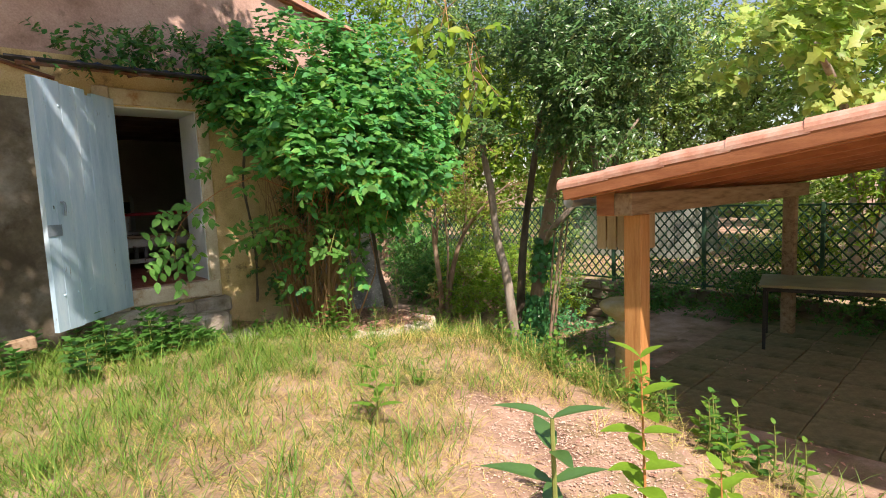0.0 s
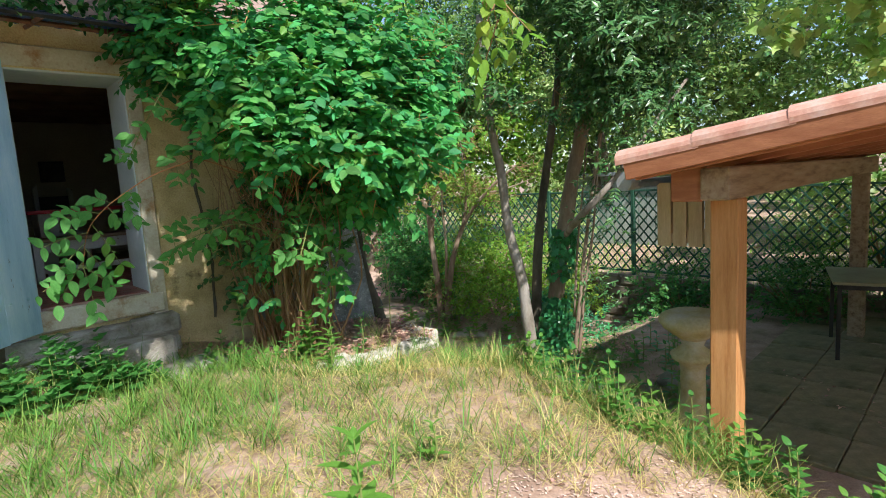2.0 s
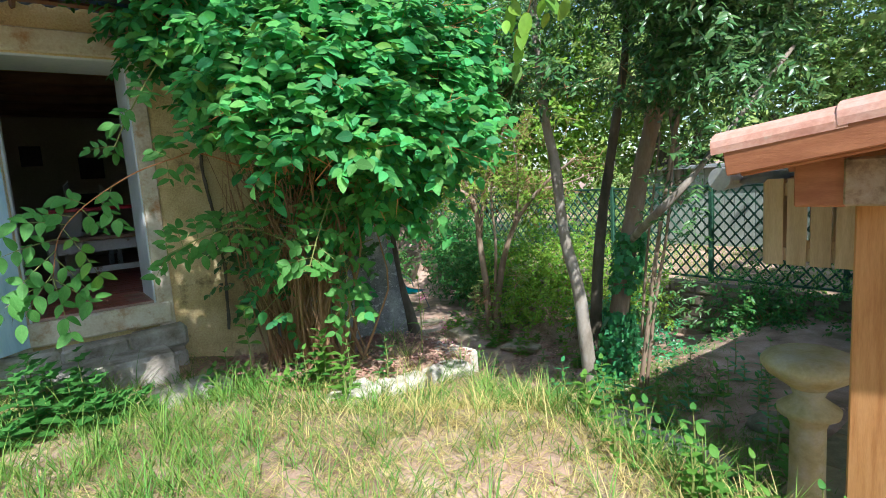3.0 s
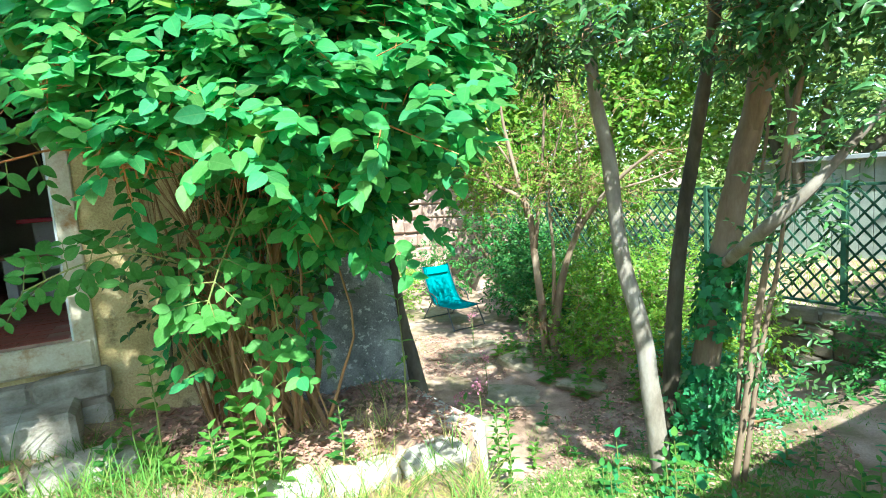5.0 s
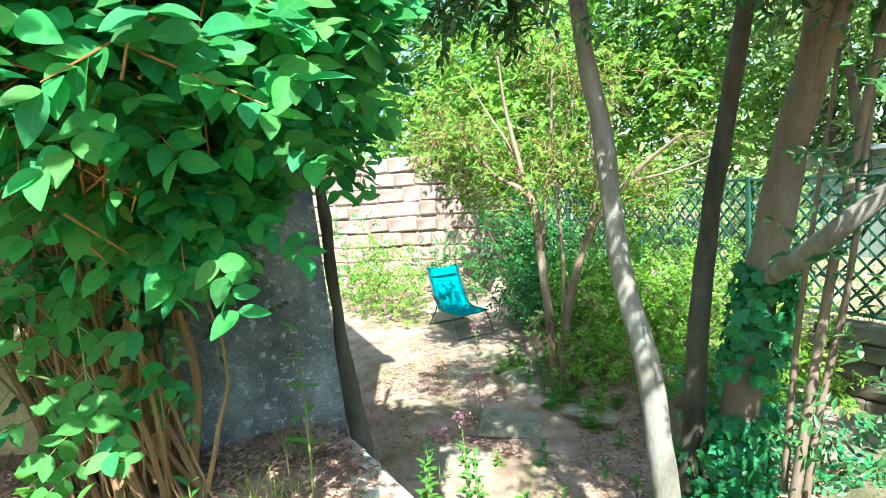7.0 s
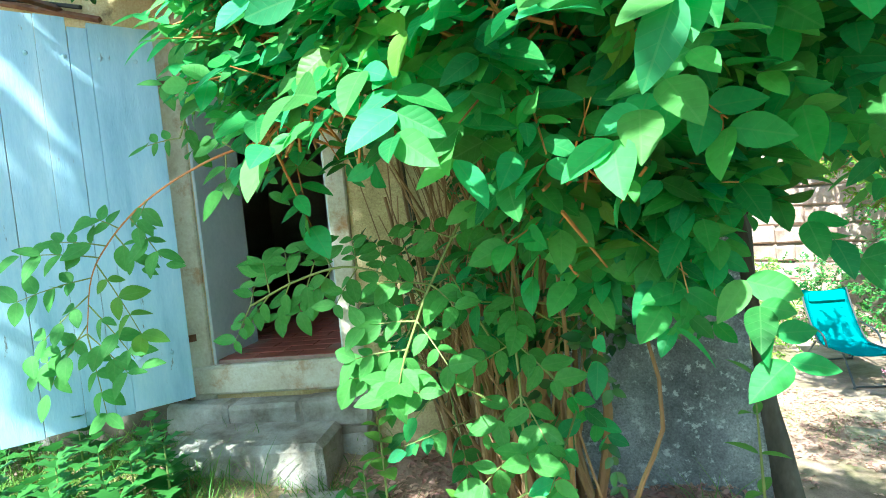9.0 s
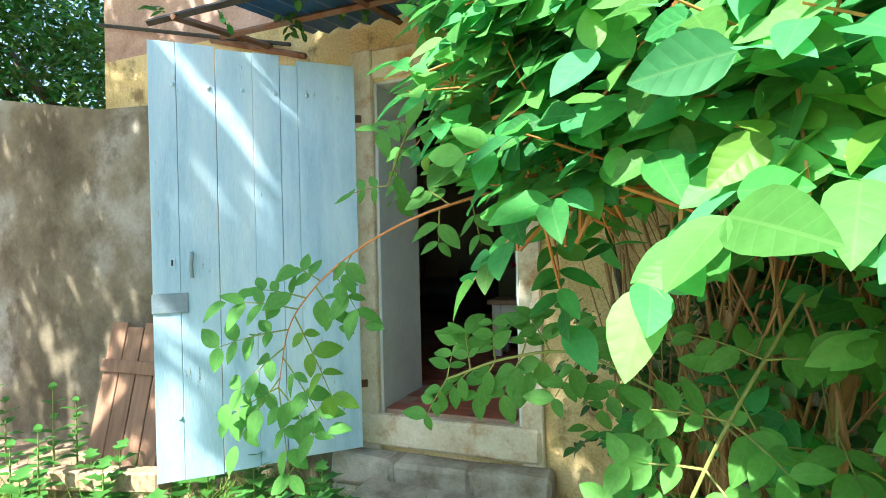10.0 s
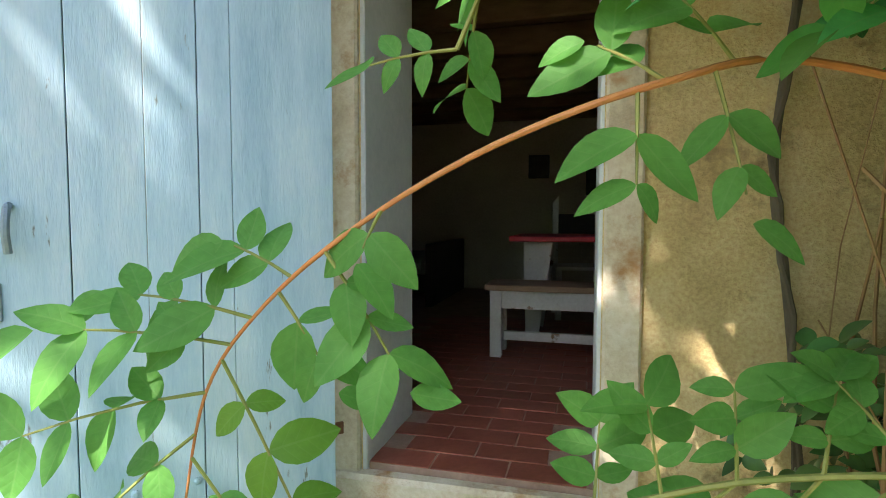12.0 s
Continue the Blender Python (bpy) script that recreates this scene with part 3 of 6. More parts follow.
# ---- the plank door, standing open ----
HINGE = Vector((-3.03, 5.09, 0))
door = thing("plank_door", pose(HINGE.x, HINGE.y, 0.6, 0, 0, -90.5), "open pale blue painted plank door, paint cracked", "door")
boards = ((0.0, 0.285, 0.008), (0.286, 0.368, -0.022), (0.371, 0.495, 0.02), (0.4958, 0.658, 0.02), (0.661, 0.825, 0.03), (0.8258, 0.94, 0.031))
for i, (x0, x1, top) in enumerate(boards):
    bm = bmesh.new()
    box(bm, x0, x1, -0.02, 0.02, -0.03 * x1 + random.uniform(-0.004, 0.004), 1.945 + top + random.uniform(-0.003, 0.003), bevel=0.0016, rough=0.0006)
    part("plank", bm, M_DOOR, door)
for z in (0.2, 1.72):
    part("ledge", one_box(0.04, 0.9, -0.05, -0.02, z, z + 0.12, bevel=0.006), M_DOOR, door)
for z in (0.26, 1.78):
    for k in range(6):
        bm = bmesh.new()
        lathe(bm, [(0.011, 0), (0.011, 0.003), (0.005, 0.008)], 10)
        bmesh.ops.transform(bm, matrix=pose(0.09 + k * 0.15, 0.02, z, -90), verts=bm.verts)
        part("nail", bm, M_DOOR, door)
part("lock_plate", one_box(0.795, 0.945, 0.02, 0.026, 0.74, 0.83, bevel=0.002), M_IRON, door, "blue-grey iron hasp plate")
bm = bmesh.new()
tube(bm, bow([(0.775, 0.022, 1.01), (0.775, 0.05, 1.0), (0.778, 0.055, 0.95), (0.776, 0.045, 0.9)], 5), 0.009, 8)
part("handle", bm, M_IRON, door, "curved iron door handle")
bm = one_box(0.845, 0.872, 0.0205, 0.024, 0.945, 0.995, bevel=0.001)
part("escutcheon", bm, M_DOOR, door)
part("keyhole", one_box(0.854, 0.862, 0.0225, 0.0255, 0.955, 0.982), M_BLACK, door, "black keyhole")
for z in (0.3, 1.7):
    bm = one_box(-0.05, 0.25, -0.058, -0.05, z - 0.02, z + 0.02, bevel=0.002)
    part("hinge", bm, M_RUST, door, "rusty strap hinge")

# ---- awning over the door: rusty frame and a blue corrugated sheet ----
awning = thing("awning", FRONT, "rusty iron awning with dark blue corrugated sheet", "awning")
bm = bmesh.new()
nx = 60
rows = []
for i in range(nx + 1):
    a = -1.15 + 2.0 * i / nx
    w = 0.014 * math.sin(i * 1.6)
    rows.append([bm.verts.new((a, -0.02 - 0.7 * k / 6, 2.84 - 0.1 * k / 6 + w)) for k in range(7)])
for p, q in zip(rows, rows[1:]):
    for k in range(6):
        bm.faces.new((p[k], q[k], q[k + 1], p[k + 1]))
part("sheet", bm, M_AWNING, awning, "dark blue corrugated plastic sheet")
for pts in ([(-1.45, -0.02, 2.82), (-1.42, -0.74, 2.71)], [(0.9, -0.02, 2.82), (0.9, -0.74, 2.71)], [(-0.6, -0.02, 2.81), (-0.6, -0.72, 2.71)],
            [(-1.6, -0.72, 2.72), (0.95, -0.72, 2.72)], [(-1.5, -0.36, 2.765), (0.95, -0.36, 2.765)], [(-1.9, -0.03, 2.93), (-1.2, -0.03, 2.72)]):
    bm = bmesh.new()
    tube(bm, pts, 0.018, 4)
    part("bar", bm, M_DARKIRON if pts[0][0] == -1.6 else M_RUST, awning)
bm = bmesh.new()
tube(bm, [(-2.9, -0.04, 3.2), (-1.3, -0.04, 2.8)], 0.012, 6)
pipe = part("cable", bm, M_DARKIRON)
pipe.matrix_world = FRONT
tagged(pipe, "rusty rod fixed along the wall", "rod")
creeper = thing("creeper", FRONT @ pose(-0.5, -0.5, 2.74), "dark creeper growing over the awning", "creeper")
foliage("leaves", [(-0.6, -0.05, 0.14, 0.6, 0.22, 0.1), (0.3, -0.05, 0.2, 0.6, 0.25, 0.15), (0.9, 0.05, 0.25, 0.5, 0.3, 0.22), (-0.1, 0.2, 0.28, 0.8, 0.2, 0.12)], 260, 8, 0.06, 0.03, "oval", M_HEDGE, creeper, shell=0.9, gap=-0.3)

# ---- inside the room ----
bench = thing("bench", FRONT @ pose(-0.6, 1.5, 0.742), "chipped white painted bench with a bare seat board", "bench")
part("seat", one_box(-0.03, 1.35, -0.03, 0.3, 0.41, 0.445, bevel=0.005), M_SEAT, bench, "worn brown seat board")
for x in (0.0, 1.22):
    for y in (0.0, 0.2):
        part("leg", one_box(x, x + 0.07, y, y + 0.06, 0, 0.41, bevel=0.004), M_CHIPPED, bench)
part("apron", one_box(0.07, 1.22, 0.01, 0.03, 0.3, 0.41, bevel=0.003), M_CHIPPED, bench)
part("stretcher", one_box(0.07, 1.22, 0.09, 0.125, 0.09, 0.145, bevel=0.003), M_CHIPPED, bench)
table = thing("red_table", FRONT @ pose(-0.52, 1.95, 0.722), "table with a bright red edge and white plank legs", "table")
part("tabletop", one_box(-0.03, 1.5, 0, 0.75, 0.705, 0.74, bevel=0.004), M_RED, table)
for x in (0.06, 1.25):
    bm = bmesh.new()
    prism(bm, [(x + 0.02, 0), (x + 0.1, 0), (x + 0.2, 0.705), (x, 0.705)], 0.1, 0.14)
    part("leg", bm, M_CHIPPED, table)
    bm = bmesh.new()
    prism(bm, [(x + 0.02, 0), (x + 0.1, 0), (x + 0.2, 0.705), (x, 0.705)], 0.6, 0.64)
    part("leg", bm, M_CHIPPED, table)
chair = thing("chair", FRONT @ pose(-0.28, 2.85, 0.722, 0, 0, 8), "white chair with a slanted back behind the table", "chair")
part("seat", one_box(0, 0.42, 0, 0.42, 0.43, 0.46, bevel=0.004), M_CHIPPED, chair)
for x in (0.0, 0.37):
    part("leg", one_box(x, x + 0.05, 0, 0.05, 0, 0.43, bevel=0.004), M_CHIPPED, chair)
    bm = bmesh.new()
    prism(bm, [(x, 0), (x + 0.05, 0), (x + 0.05, 1.06 if x == 0 else 0.98), (x, 1.0)], 0.37, 0.42)
    part("back_leg", bm, M_CHIPPED, chair)
part("backrest", one_box(0.05, 0.37, 0.38, 0.405, 0.7, 0.9, bevel=0.004), M_BLACK, chair)
bed = thing("bed", FRONT @ pose(-2.5, 3.2, 0.722), "low dark bed with grey bedding", "bed")
part("frame", one_box(0, 1.0, 0, 1.45, 0.15, 0.32, bevel=0.01), M_BLACK, bed)
part("headboard", one_box(0.98, 1.04, 0, 1.45, 0, 0.62, bevel=0.01), M_BLACK, bed)
part("mattress", one_box(0.02, 0.97, 0.03, 1.42, 0.32, 0.47, bevel=0.04), M_SHEET, bed, "grey blanket on the mattress")
for x, z, w, h in ((-0.7, 2.05, 0.24, 0.27), (-0.05, 1.85, 0.3, 0.3)):
    pic = thing("picture_frame", FRONT @ pose(x, 4.66, z), "small black picture frame on the pale wall", "picture", group="wall pictures")
    part("frame", one_box(0, w, 0, 0.035, 0, h, bevel=0.006), M_BLACK, pic)
    part("panel", one_box(0.02, w - 0.02, -0.003, 0.0, 0.02, h - 0.02), M_DARKIRON, pic)

# ---- planks leaning on the garden wall ----
pl = thing("plank_stack", FRONT @ pose(-2.22, -0.34, 0.28, -14), "brown boards leaning against the concrete wall", "boards")
for i in range(4):
    part("board", one_box(-0.5 + i * 0.15, -0.36 + i * 0.15, 0, 0.022, 0, 0.92 - 0.03 * (i % 2), bevel=0.003), M_PLANK, pl)
part("batten", one_box(-0.5, 0.1, -0.025, 0, 0.6, 0.68, bevel=0.003), M_PLANK, pl)
beam = part("timber", one_box(-0.9, 0.9, -0.05, 0.05, 0, 0.1, bevel=0.01, rough=0.006), M_BEAM)
beam.matrix_world = FRONT @ pose(-2.5, -0.75, 0.38, 0, -5, 4)
tagged(beam, "grey weathered timber lying in the weeds", "timber")
for x in (-0.55, 0.5):
    s = part("stone", one_box(-0.12, 0.12, -0.1, 0.1, -0.2, 0.12, bevel=0.03, rough=0.03), M_ROCK)
    s.matrix_world = FRONT @ pose(-2.5 + x, -0.75, 0.245)
    tagged(s, "grey stone under the weathered timber", "stone", group="loose stones")
ring = bmesh.new()
box(ring, -0.045, 0.045, -0.06, 0.0, -0.035, 0.035, bevel=0.01)
r = part("wall_bracket", ring, M_DARKIRON)
r.matrix_world = FRONT @ pose(-4.2, -0.035, 1.36)
tagged(r, "small black iron bracket in the concrete wall", "bracket")

# ---- the shelter: x up the slope, y along the eave ----
SH = pose(0.941, 4.255, 0, 0, 0, -43.8)
shelter = thing("garden_shelter", SH, "open timber shelter with a terracotta tiled lean-to roof", "shelter")
SLOPE = math.atan(0.16)
ROOF = pose(0, 0, 1.585, 0, -math.degrees(SLOPE))
bm = bmesh.new()
box(bm, 0.04, 4.2, 0.03, 5.2, -0.045, -0.02, m=ROOF)
part("deck", bm, M_RAFTER, shelter, "reddish stained boards under the tiles")
for i in range(9):
    y = 0.06 + i * 0.62
    part("rafter", one_box(0.0 if i else 0.06, 4.2, y - 0.03, y + 0.03, -0.14, -0.045, m=ROOF, bevel=0.004), M_RAFTER, shelter)
for i in range(11):
    x0 = i * 0.4
    bm = bmesh.new()
    m = ROOF @ pose(x0, 0, 0.0, 0, 1.2)
    prof = [(math.cos(w) * 0.09 + 0.07, math.sin(w) * 0.06) for w in [math.pi * k / 8 for k in range(9)]]
    ra = [bm.verts.new(m @ Vector((-0.01, y, z - 0.02))) for y, z in prof] + []
    rb = [bm.verts.new(m @ Vector((0.415, y * 0.96, z * 0.92 - 0.02))) for y, z in prof]
    fa = [bm.verts.new(m @ Vector((-0.01, -0.02, -0.045))), bm.verts.new(m @ Vector((0.415, -0.018, -0.045)))]
    for k in range(8):
        bm.faces.new((ra[k], ra[k + 1], rb[k + 1], rb[k]))
    bm.faces.new((ra[8], fa[0], fa[1], rb[8]))
    bm.faces.new(ra + [fa[0]])
    bm.faces.new(rb + [fa[1]])
    part("verge_tile", bm, M_TERRA, shelter)
bm = bmesh.new()
for j in range(24):
    y = 0.28 + j * 0.205
    for i in range(10):
        x0 = i * 0.42
        m = ROOF @ pose(x0, y, 0, 0, 1.5)
        pa = [m @ Vector((0, math.cos(w) * 0.1, math.sin(w) * 0.06 - 0.02)) for w in [math.pi * k / 5 for k in range(6)]]
        pb = [m @ Vector((0.44, math.cos(w) * 0.085, math.sin(w) * 0.055 - 0.02)) for w in [math.pi * k / 5 for k in range(6)]]
        va, vb = [bm.verts.new(p) for p in pa], [bm.verts.new(p) for p in pb]
        for k in range(5):
            bm.faces.new((va[k], va[k + 1], vb[k + 1], vb[k]))
tagged(part("tile_rows", bm, M_TERRA, shelter), kind="stuff")
part("fascia", one_box(0.03, 4.2, -0.015, 0.025, -0.13, -0.02, m=ROOF, bevel=0.003), M_RAFTER, shelter)
part("beam", one_box(0.36, 0.5, 0.16, 5.0, 1.335, 1.5, bevel=0.008), M_BEAM, shelter, "long weathered grey-brown eave beam")
part("beam", one_box(3.6, 3.74, 0.16, 5.0, 1.86, 2.02, bevel=0.008), M_BEAM, shelter)
part("tie", one_box(0.2, 0.36, 0.19, 0.27, 1.33, 1.56, bevel=0.006), M_RAFTER, shelter)
# rear posts: same orange timber, browner beam material painted in for shade
for x, y, h in ((0.36, 0.3, 1.335), (0.36, 4.35, 1.335), (3.6, 0.35, 1.86), (3.6, 4.4, 1.86)):
    part("post", one_box(x, x + 0.14, y, y + 0.14, -0.44, h, bevel=0.008), M_POST if y < 1 else M_BEAM, shelter, "square orange-stained timber post" if y < 1 else "square timber post coloured browner to look shaded")
# gutter under the eave and its spout
gut = thing("gutter", SH, "zinc half-round gutter with a grey plastic spout", "gutter")
bm = bmesh.new()
prof = [(math.cos(w) * 0.055, math.sin(w) * 0.055) for w in [math.pi + math.pi * k / 8 for k in range(9)]]
rim = [[bm.verts.new((-0.12 + px, yy, 1.455 + pz)) for yy in (0.4, 5.2)] for px, pz in prof]
for k in range(8):
    bm.faces.new((rim[k][0], rim[k][1], rim[k + 1][1], rim[k + 1][0]))
bmesh.ops.solidify(bm, geom=bm.faces[:], thickness=0.003)
part("channel", bm, M_ZINC, gut)
bm = bmesh.new()
tube(bm, [(-0.12, 0.46, 1.44), (-0.13, 0.32, 1.44)], (0.046, 0.05), 16)
part("spout", bm, M_PVC, gut)

# crate hanging under the roof
crate = thing("crate", SH @ pose(-0.07, 0.7, 1.02), "pale slatted wooden crate hung under the eave", "crate")
for i in range(4):
    part("slat", one_box(-0.02 + i * 0.095, 0.06 + i * 0.095, -0.012, 0, 0, 0.4, bevel=0.002), M_CRATE, crate)
    part("slat", one_box(-0.02 + i * 0.095, 0.06 + i * 0.095, 0.28, 0.292, 0, 0.4, bevel=0.002), M_CRATE, crate)
for z in (0.02, 0.32):
    part("rail", one_box(-0.02, 0.345, 0.0, 0.014, z, z + 0.06, bevel=0.002), M_CRATE, crate)
    part("rail", one_box(-0.02, 0.345, 0.266, 0.28, z, z + 0.06, bevel=0.002), M_CRATE, crate)
part("side", one_box(-0.03, -0.02, 0, 0.28, 0, 0.4, bevel=0.002), M_CRATE, crate)
part("side", one_box(0.345, 0.355, 0, 0.28, 0, 0.4, bevel=0.002), M_CRATE, crate)
part("hanger", one_box(0.28, 0.3, 0.13, 0.15, 0.36, 0.58), M_RUST, crate)

# stone bird bath
bath = thing("bird_bath", pose(1.594, 4.87, -0.43), "yellowed cast stone bird bath on a turned pedestal", "bird bath")
bm = bmesh.new()
lathe(bm, [(0.16, 0), (0.16, 0.05), (0.12, 0.09), (0.09, 0.13), (0.08, 0.3), (0.078, 0.6), (0.09, 0.64), (0.135, 0.67), (0.14, 0.7), (0.1, 0.73), (0.065, 0.76), (0.09, 0.82)], 24)
part("pedestal", bm, M_BATH, bath, smooth=True)
bm = bmesh.new()
lathe(bm, [(0.06, 0.79), (0.11, 0.825), (0.185, 0.88), (0.213, 0.92), (0.213, 0.94), (0.195, 0.965), (0.15, 0.985), (0.08, 0.98)], 32)
part("bowl", bm, M_BATH, bath, smooth=True)

# garden table under the roof
tb = thing("garden_table", pose(3.62, 6.45, -0.44, 0, 0, -30), "long dull-topped metal garden table", "table")
part("tabletop", one_box(-0.04, 2.1, -0.04, 0.85, 0.76, 0.79, bevel=0.006), M_TABLE, tb)
part("apron", one_box(0, 2.06, 0, 0.81, 0.71, 0.76, bevel=0.003), M_DARKIRON, tb)
for x in (0.0, 2.0):
    for y in (0.0, 0.75):
        part("leg", one_box(x, x + 0.035, y, y + 0.035, 0, 0.72, bevel=0.003), M_DARKIRON, tb)

# ---- boundary wall with its lattice ----
BW = pose(WALL_P[0], WALL_P[1], 0, 0, 0, math.degrees(math.atan2(-0.69, 0.72)))      # x runs towards the shelter's far side
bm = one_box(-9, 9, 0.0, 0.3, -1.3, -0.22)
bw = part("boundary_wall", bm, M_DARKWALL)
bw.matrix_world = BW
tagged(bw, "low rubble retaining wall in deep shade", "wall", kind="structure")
lat = thing("lattice_fence", BW @ pose(0, 0.15, -0.12), "dark green diagonal lattice fence on the low wall", "fence")
slat_me = {}
H_L = 1.3
for sgn in (1, -1):
    bm = one_box(-0.5 * H_L * 1.32, 0.5 * H_L * 1.32, -0.006, 0.006, -0.011, 0.011)
    bmesh.ops.transform(bm, matrix=pose(0, 0.007 * sgn, H_L / 2, 0, -sgn * 49.3), verts=bm.verts)
    me = bpy.data.meshes.new("slat")
    bm.to_mesh(me)
    bm.free()
    me.materials.append(M_LATTICE)
    slat_me[sgn] = me
for i in range(82):
    for sgn in (1, -1):
        s = part("slat", slat_me[sgn], None, lat)
        s.location = (-6.0 + i * 0.155, 0, 0)
for i in range(9):
    part("post", one_box(-6.4 + i * 1.6, -6.35 + i * 1.6, -0.035, 0.035, -0.1, H_L + 0.04, bevel=0.004), M_LATTICE, lat)
for z in (0.0, H_L):
    part("rail", one_box(-6.4, 6.9, -0.02, 0.02, z - 0.015, z + 0.015, bevel=0.003), M_LATTICE, lat)

# neighbour's boarded shed behind the lattice
shed = thing("shed", pose(4.3, 14.2, -0.35, 0, 0, -40), "pale grey-green boarded shed behind the fence", "shed")
for i in range(16):
    part("board", one_box(-1.6 + i * 0.2, -1.41 + i * 0.2, 0, 0.03, 0, 1.75, bevel=0.004), M_SHED, shed)
part("wall", one_box(-1.6, 1.6, 0.03, 2.0, 0, 1.75), M_SHED, shed)
part("roof", one_box(-1.8, 1.8, -0.2, 2.2, 1.75, 1.83, bevel=0.01), M_PVC, shed)
shed2 = thing("shed", pose(11.5, 13.0, -0.35, 0, 0, -55), "far grey shed with a tan upper panel", "shed")
part("wall", one_box(-1.6, 1.6, 0.0, 2.0, 0, 2.4), M_SHED, shed2)
part("panel", one_box(-0.6, 1.5, -0.05, 0, 1.0, 2.2, bevel=0.01), M_CRATE, shed2)
part("roof", one_box(-1.8, 1.8, -0.2, 2.2, 2.4, 2.5, bevel=0.01), M_PVC, shed2)

# ---- lounger on the sunken path ----
LG = pose(-2.37, 12.56, -0.98, 0, 0, 45)
lounger = thing("sun_lounger", LG, "turquoise canvas sun lounger with a grey tube frame", "lounger")
bm = bmesh.new()
prof = bow([(0.0, -0.62, 0.36), (0, -0.1, 0.33), (0, 0.1, 0.4), (0, 0.32, 0.72), (0, 0.44, 0.98)], 6)
rows = [[bm.verts.new((x, p.y, p.z - 0.03 * (1 - (x / 0.27) ** 2))) for x in np.linspace(-0.27, 0.27, 9)] for p in prof]
for p, q in zip(rows, rows[1:]):
    for k in range(8):
        bm.faces.new((p[k], p[k + 1], q[k + 1], q[k]))
bmesh.ops.solidify(bm, geom=bm.faces[:], thickness=0.02)
part("canvas", bm, M_TURQ, lounger, "turquoise canvas", smooth=True)
bm = one_box(-0.22, 0.22, 0.33, 0.4, 0.82, 0.96, bevel=0.02)
part("head_pad", bm, M_TURQ, lounger)
for x in (-0.28, 0.28):
    bm = bmesh.new()
    tube(bm, [(x, p.y, p.z) for p in prof], 0.012, 8)
    part("side_tube", bm, M_TUBE, lounger)
for y0, y1 in ((-0.5, -0.72), (0.1, 0.42)):
    bm = bmesh.new()
    tube(bm, bow([(-0.29, y0, 0.36), (-0.3, y1, 0.03), (-0.26, y1, 0.012), (0.26, y1, 0.012), (0.3, y1, 0.03), (0.29, y0, 0.36)], 5), 0.012, 8)
    part("leg", bm, M_TUBE, lounger)
for x in (-0.31, 0.31):
    bm = bmesh.new()
    tube(bm, bow([(x, -0.2, 0.36), (x, -0.1, 0.5), (x, 0.25, 0.56)], 5), 0.012, 8)
    part("armrest", bm, M_TUBE, lounger)

# ---- stones along the terrace edge ----
random.seed(3)


def kerb(x0, y0, x1, y1, z, w=0.26, h=0.4, label="pale limestone kerb along the raised bed"):
    length, turn = math.hypot(x1 - x0, y1 - y0), math.degrees(math.atan2(y1 - y0, x1 - x0))
    n = max(1, round(length / 0.45))
    for i in range(n):
        bm = one_box(i * length / n + 0.004, (i + 1) * length / n - 0.004, -w / 2, w / 2, -h, 0, bevel=0.025, rough=0.012)
        bmesh.ops.subdivide_edges(bm, edges=bm.edges[:], cuts=2, use_grid_fill=True)
        for v in bm.verts:
            v.co += 0.012 * Vector((noise.noise(v.co * 9 + Vector((x0, y0, i))), noise.noise(v.co * 9 + Vector((3, y0, i))), noise.noise(v.co * 9 + Vector((x0, 5, i)))))
        k = part("kerb_stone", bm, M_KERB)
        k.matrix_world = pose(x0, y0, z, 0, 0, turn)
        tagged(k, label, "kerb stone", group="kerb stones")


kerb(-0.86, 6.66, -0.24, 6.21, 0.12, h=1.1)
kerb(-0.26, 6.11, -0.83, 5.6, 0.11, h=0.6)
kerb(-0.85, 5.59, -1.25, 5.17, 0.15, h=0.5)
kerb(-0.12000000000000001, 5.69, 0.27, 5.2, 0.03, w=0.16, h=0.8, label="narrow pale stone edging of the grass terrace")
kerb(0.28, 5.19, 0.53, 4.7, 0.06, w=0.16, h=0.7, label="narrow pale stone edging of the grass terrace")
kerb(0.43, 5.76, 0.85, 5.43, -0.1, w=0.2, h=0.6, label="mossy stone edging below the grass terrace")
kerb(0.86, 5.42, 1.19, 5.11, -0.1, w=0.2, h=0.6, label="mossy stone edging below the grass terrace")


def rock(x, y, z, s, label="rounded mossy rock at the foot of the trees", m=None):
    bm = bmesh.new()
    bmesh.ops.create_icosphere(bm, subdivisions=3, radius=1)
    for v in bm.verts:
        c = v.co.copy()
        v.co = Vector((c.x * s, c.y * s * 0.8, c.z * s * 0.6)) * (1 + 0.3 * noise.noise(c * 1.6 + Vector((x, y, z)) * 7))
    r = part("rock", bm, m or M_ROCK, smooth=True)
    r.location = (x, y, z)
    tagged(r, label, "rock", group="rocks")


for x, y, s in ((0.84, 5.95, 0.2), (1.04, 6.2, 0.16), (0.45, 5.95, 0.15), (1.35, 5.55, 0.13), (-0.05, 6.6, 0.12), (1.95, 6.1, 0.15)):
    rock(x, y, float(land(x, y)) + s * 0.25, s)

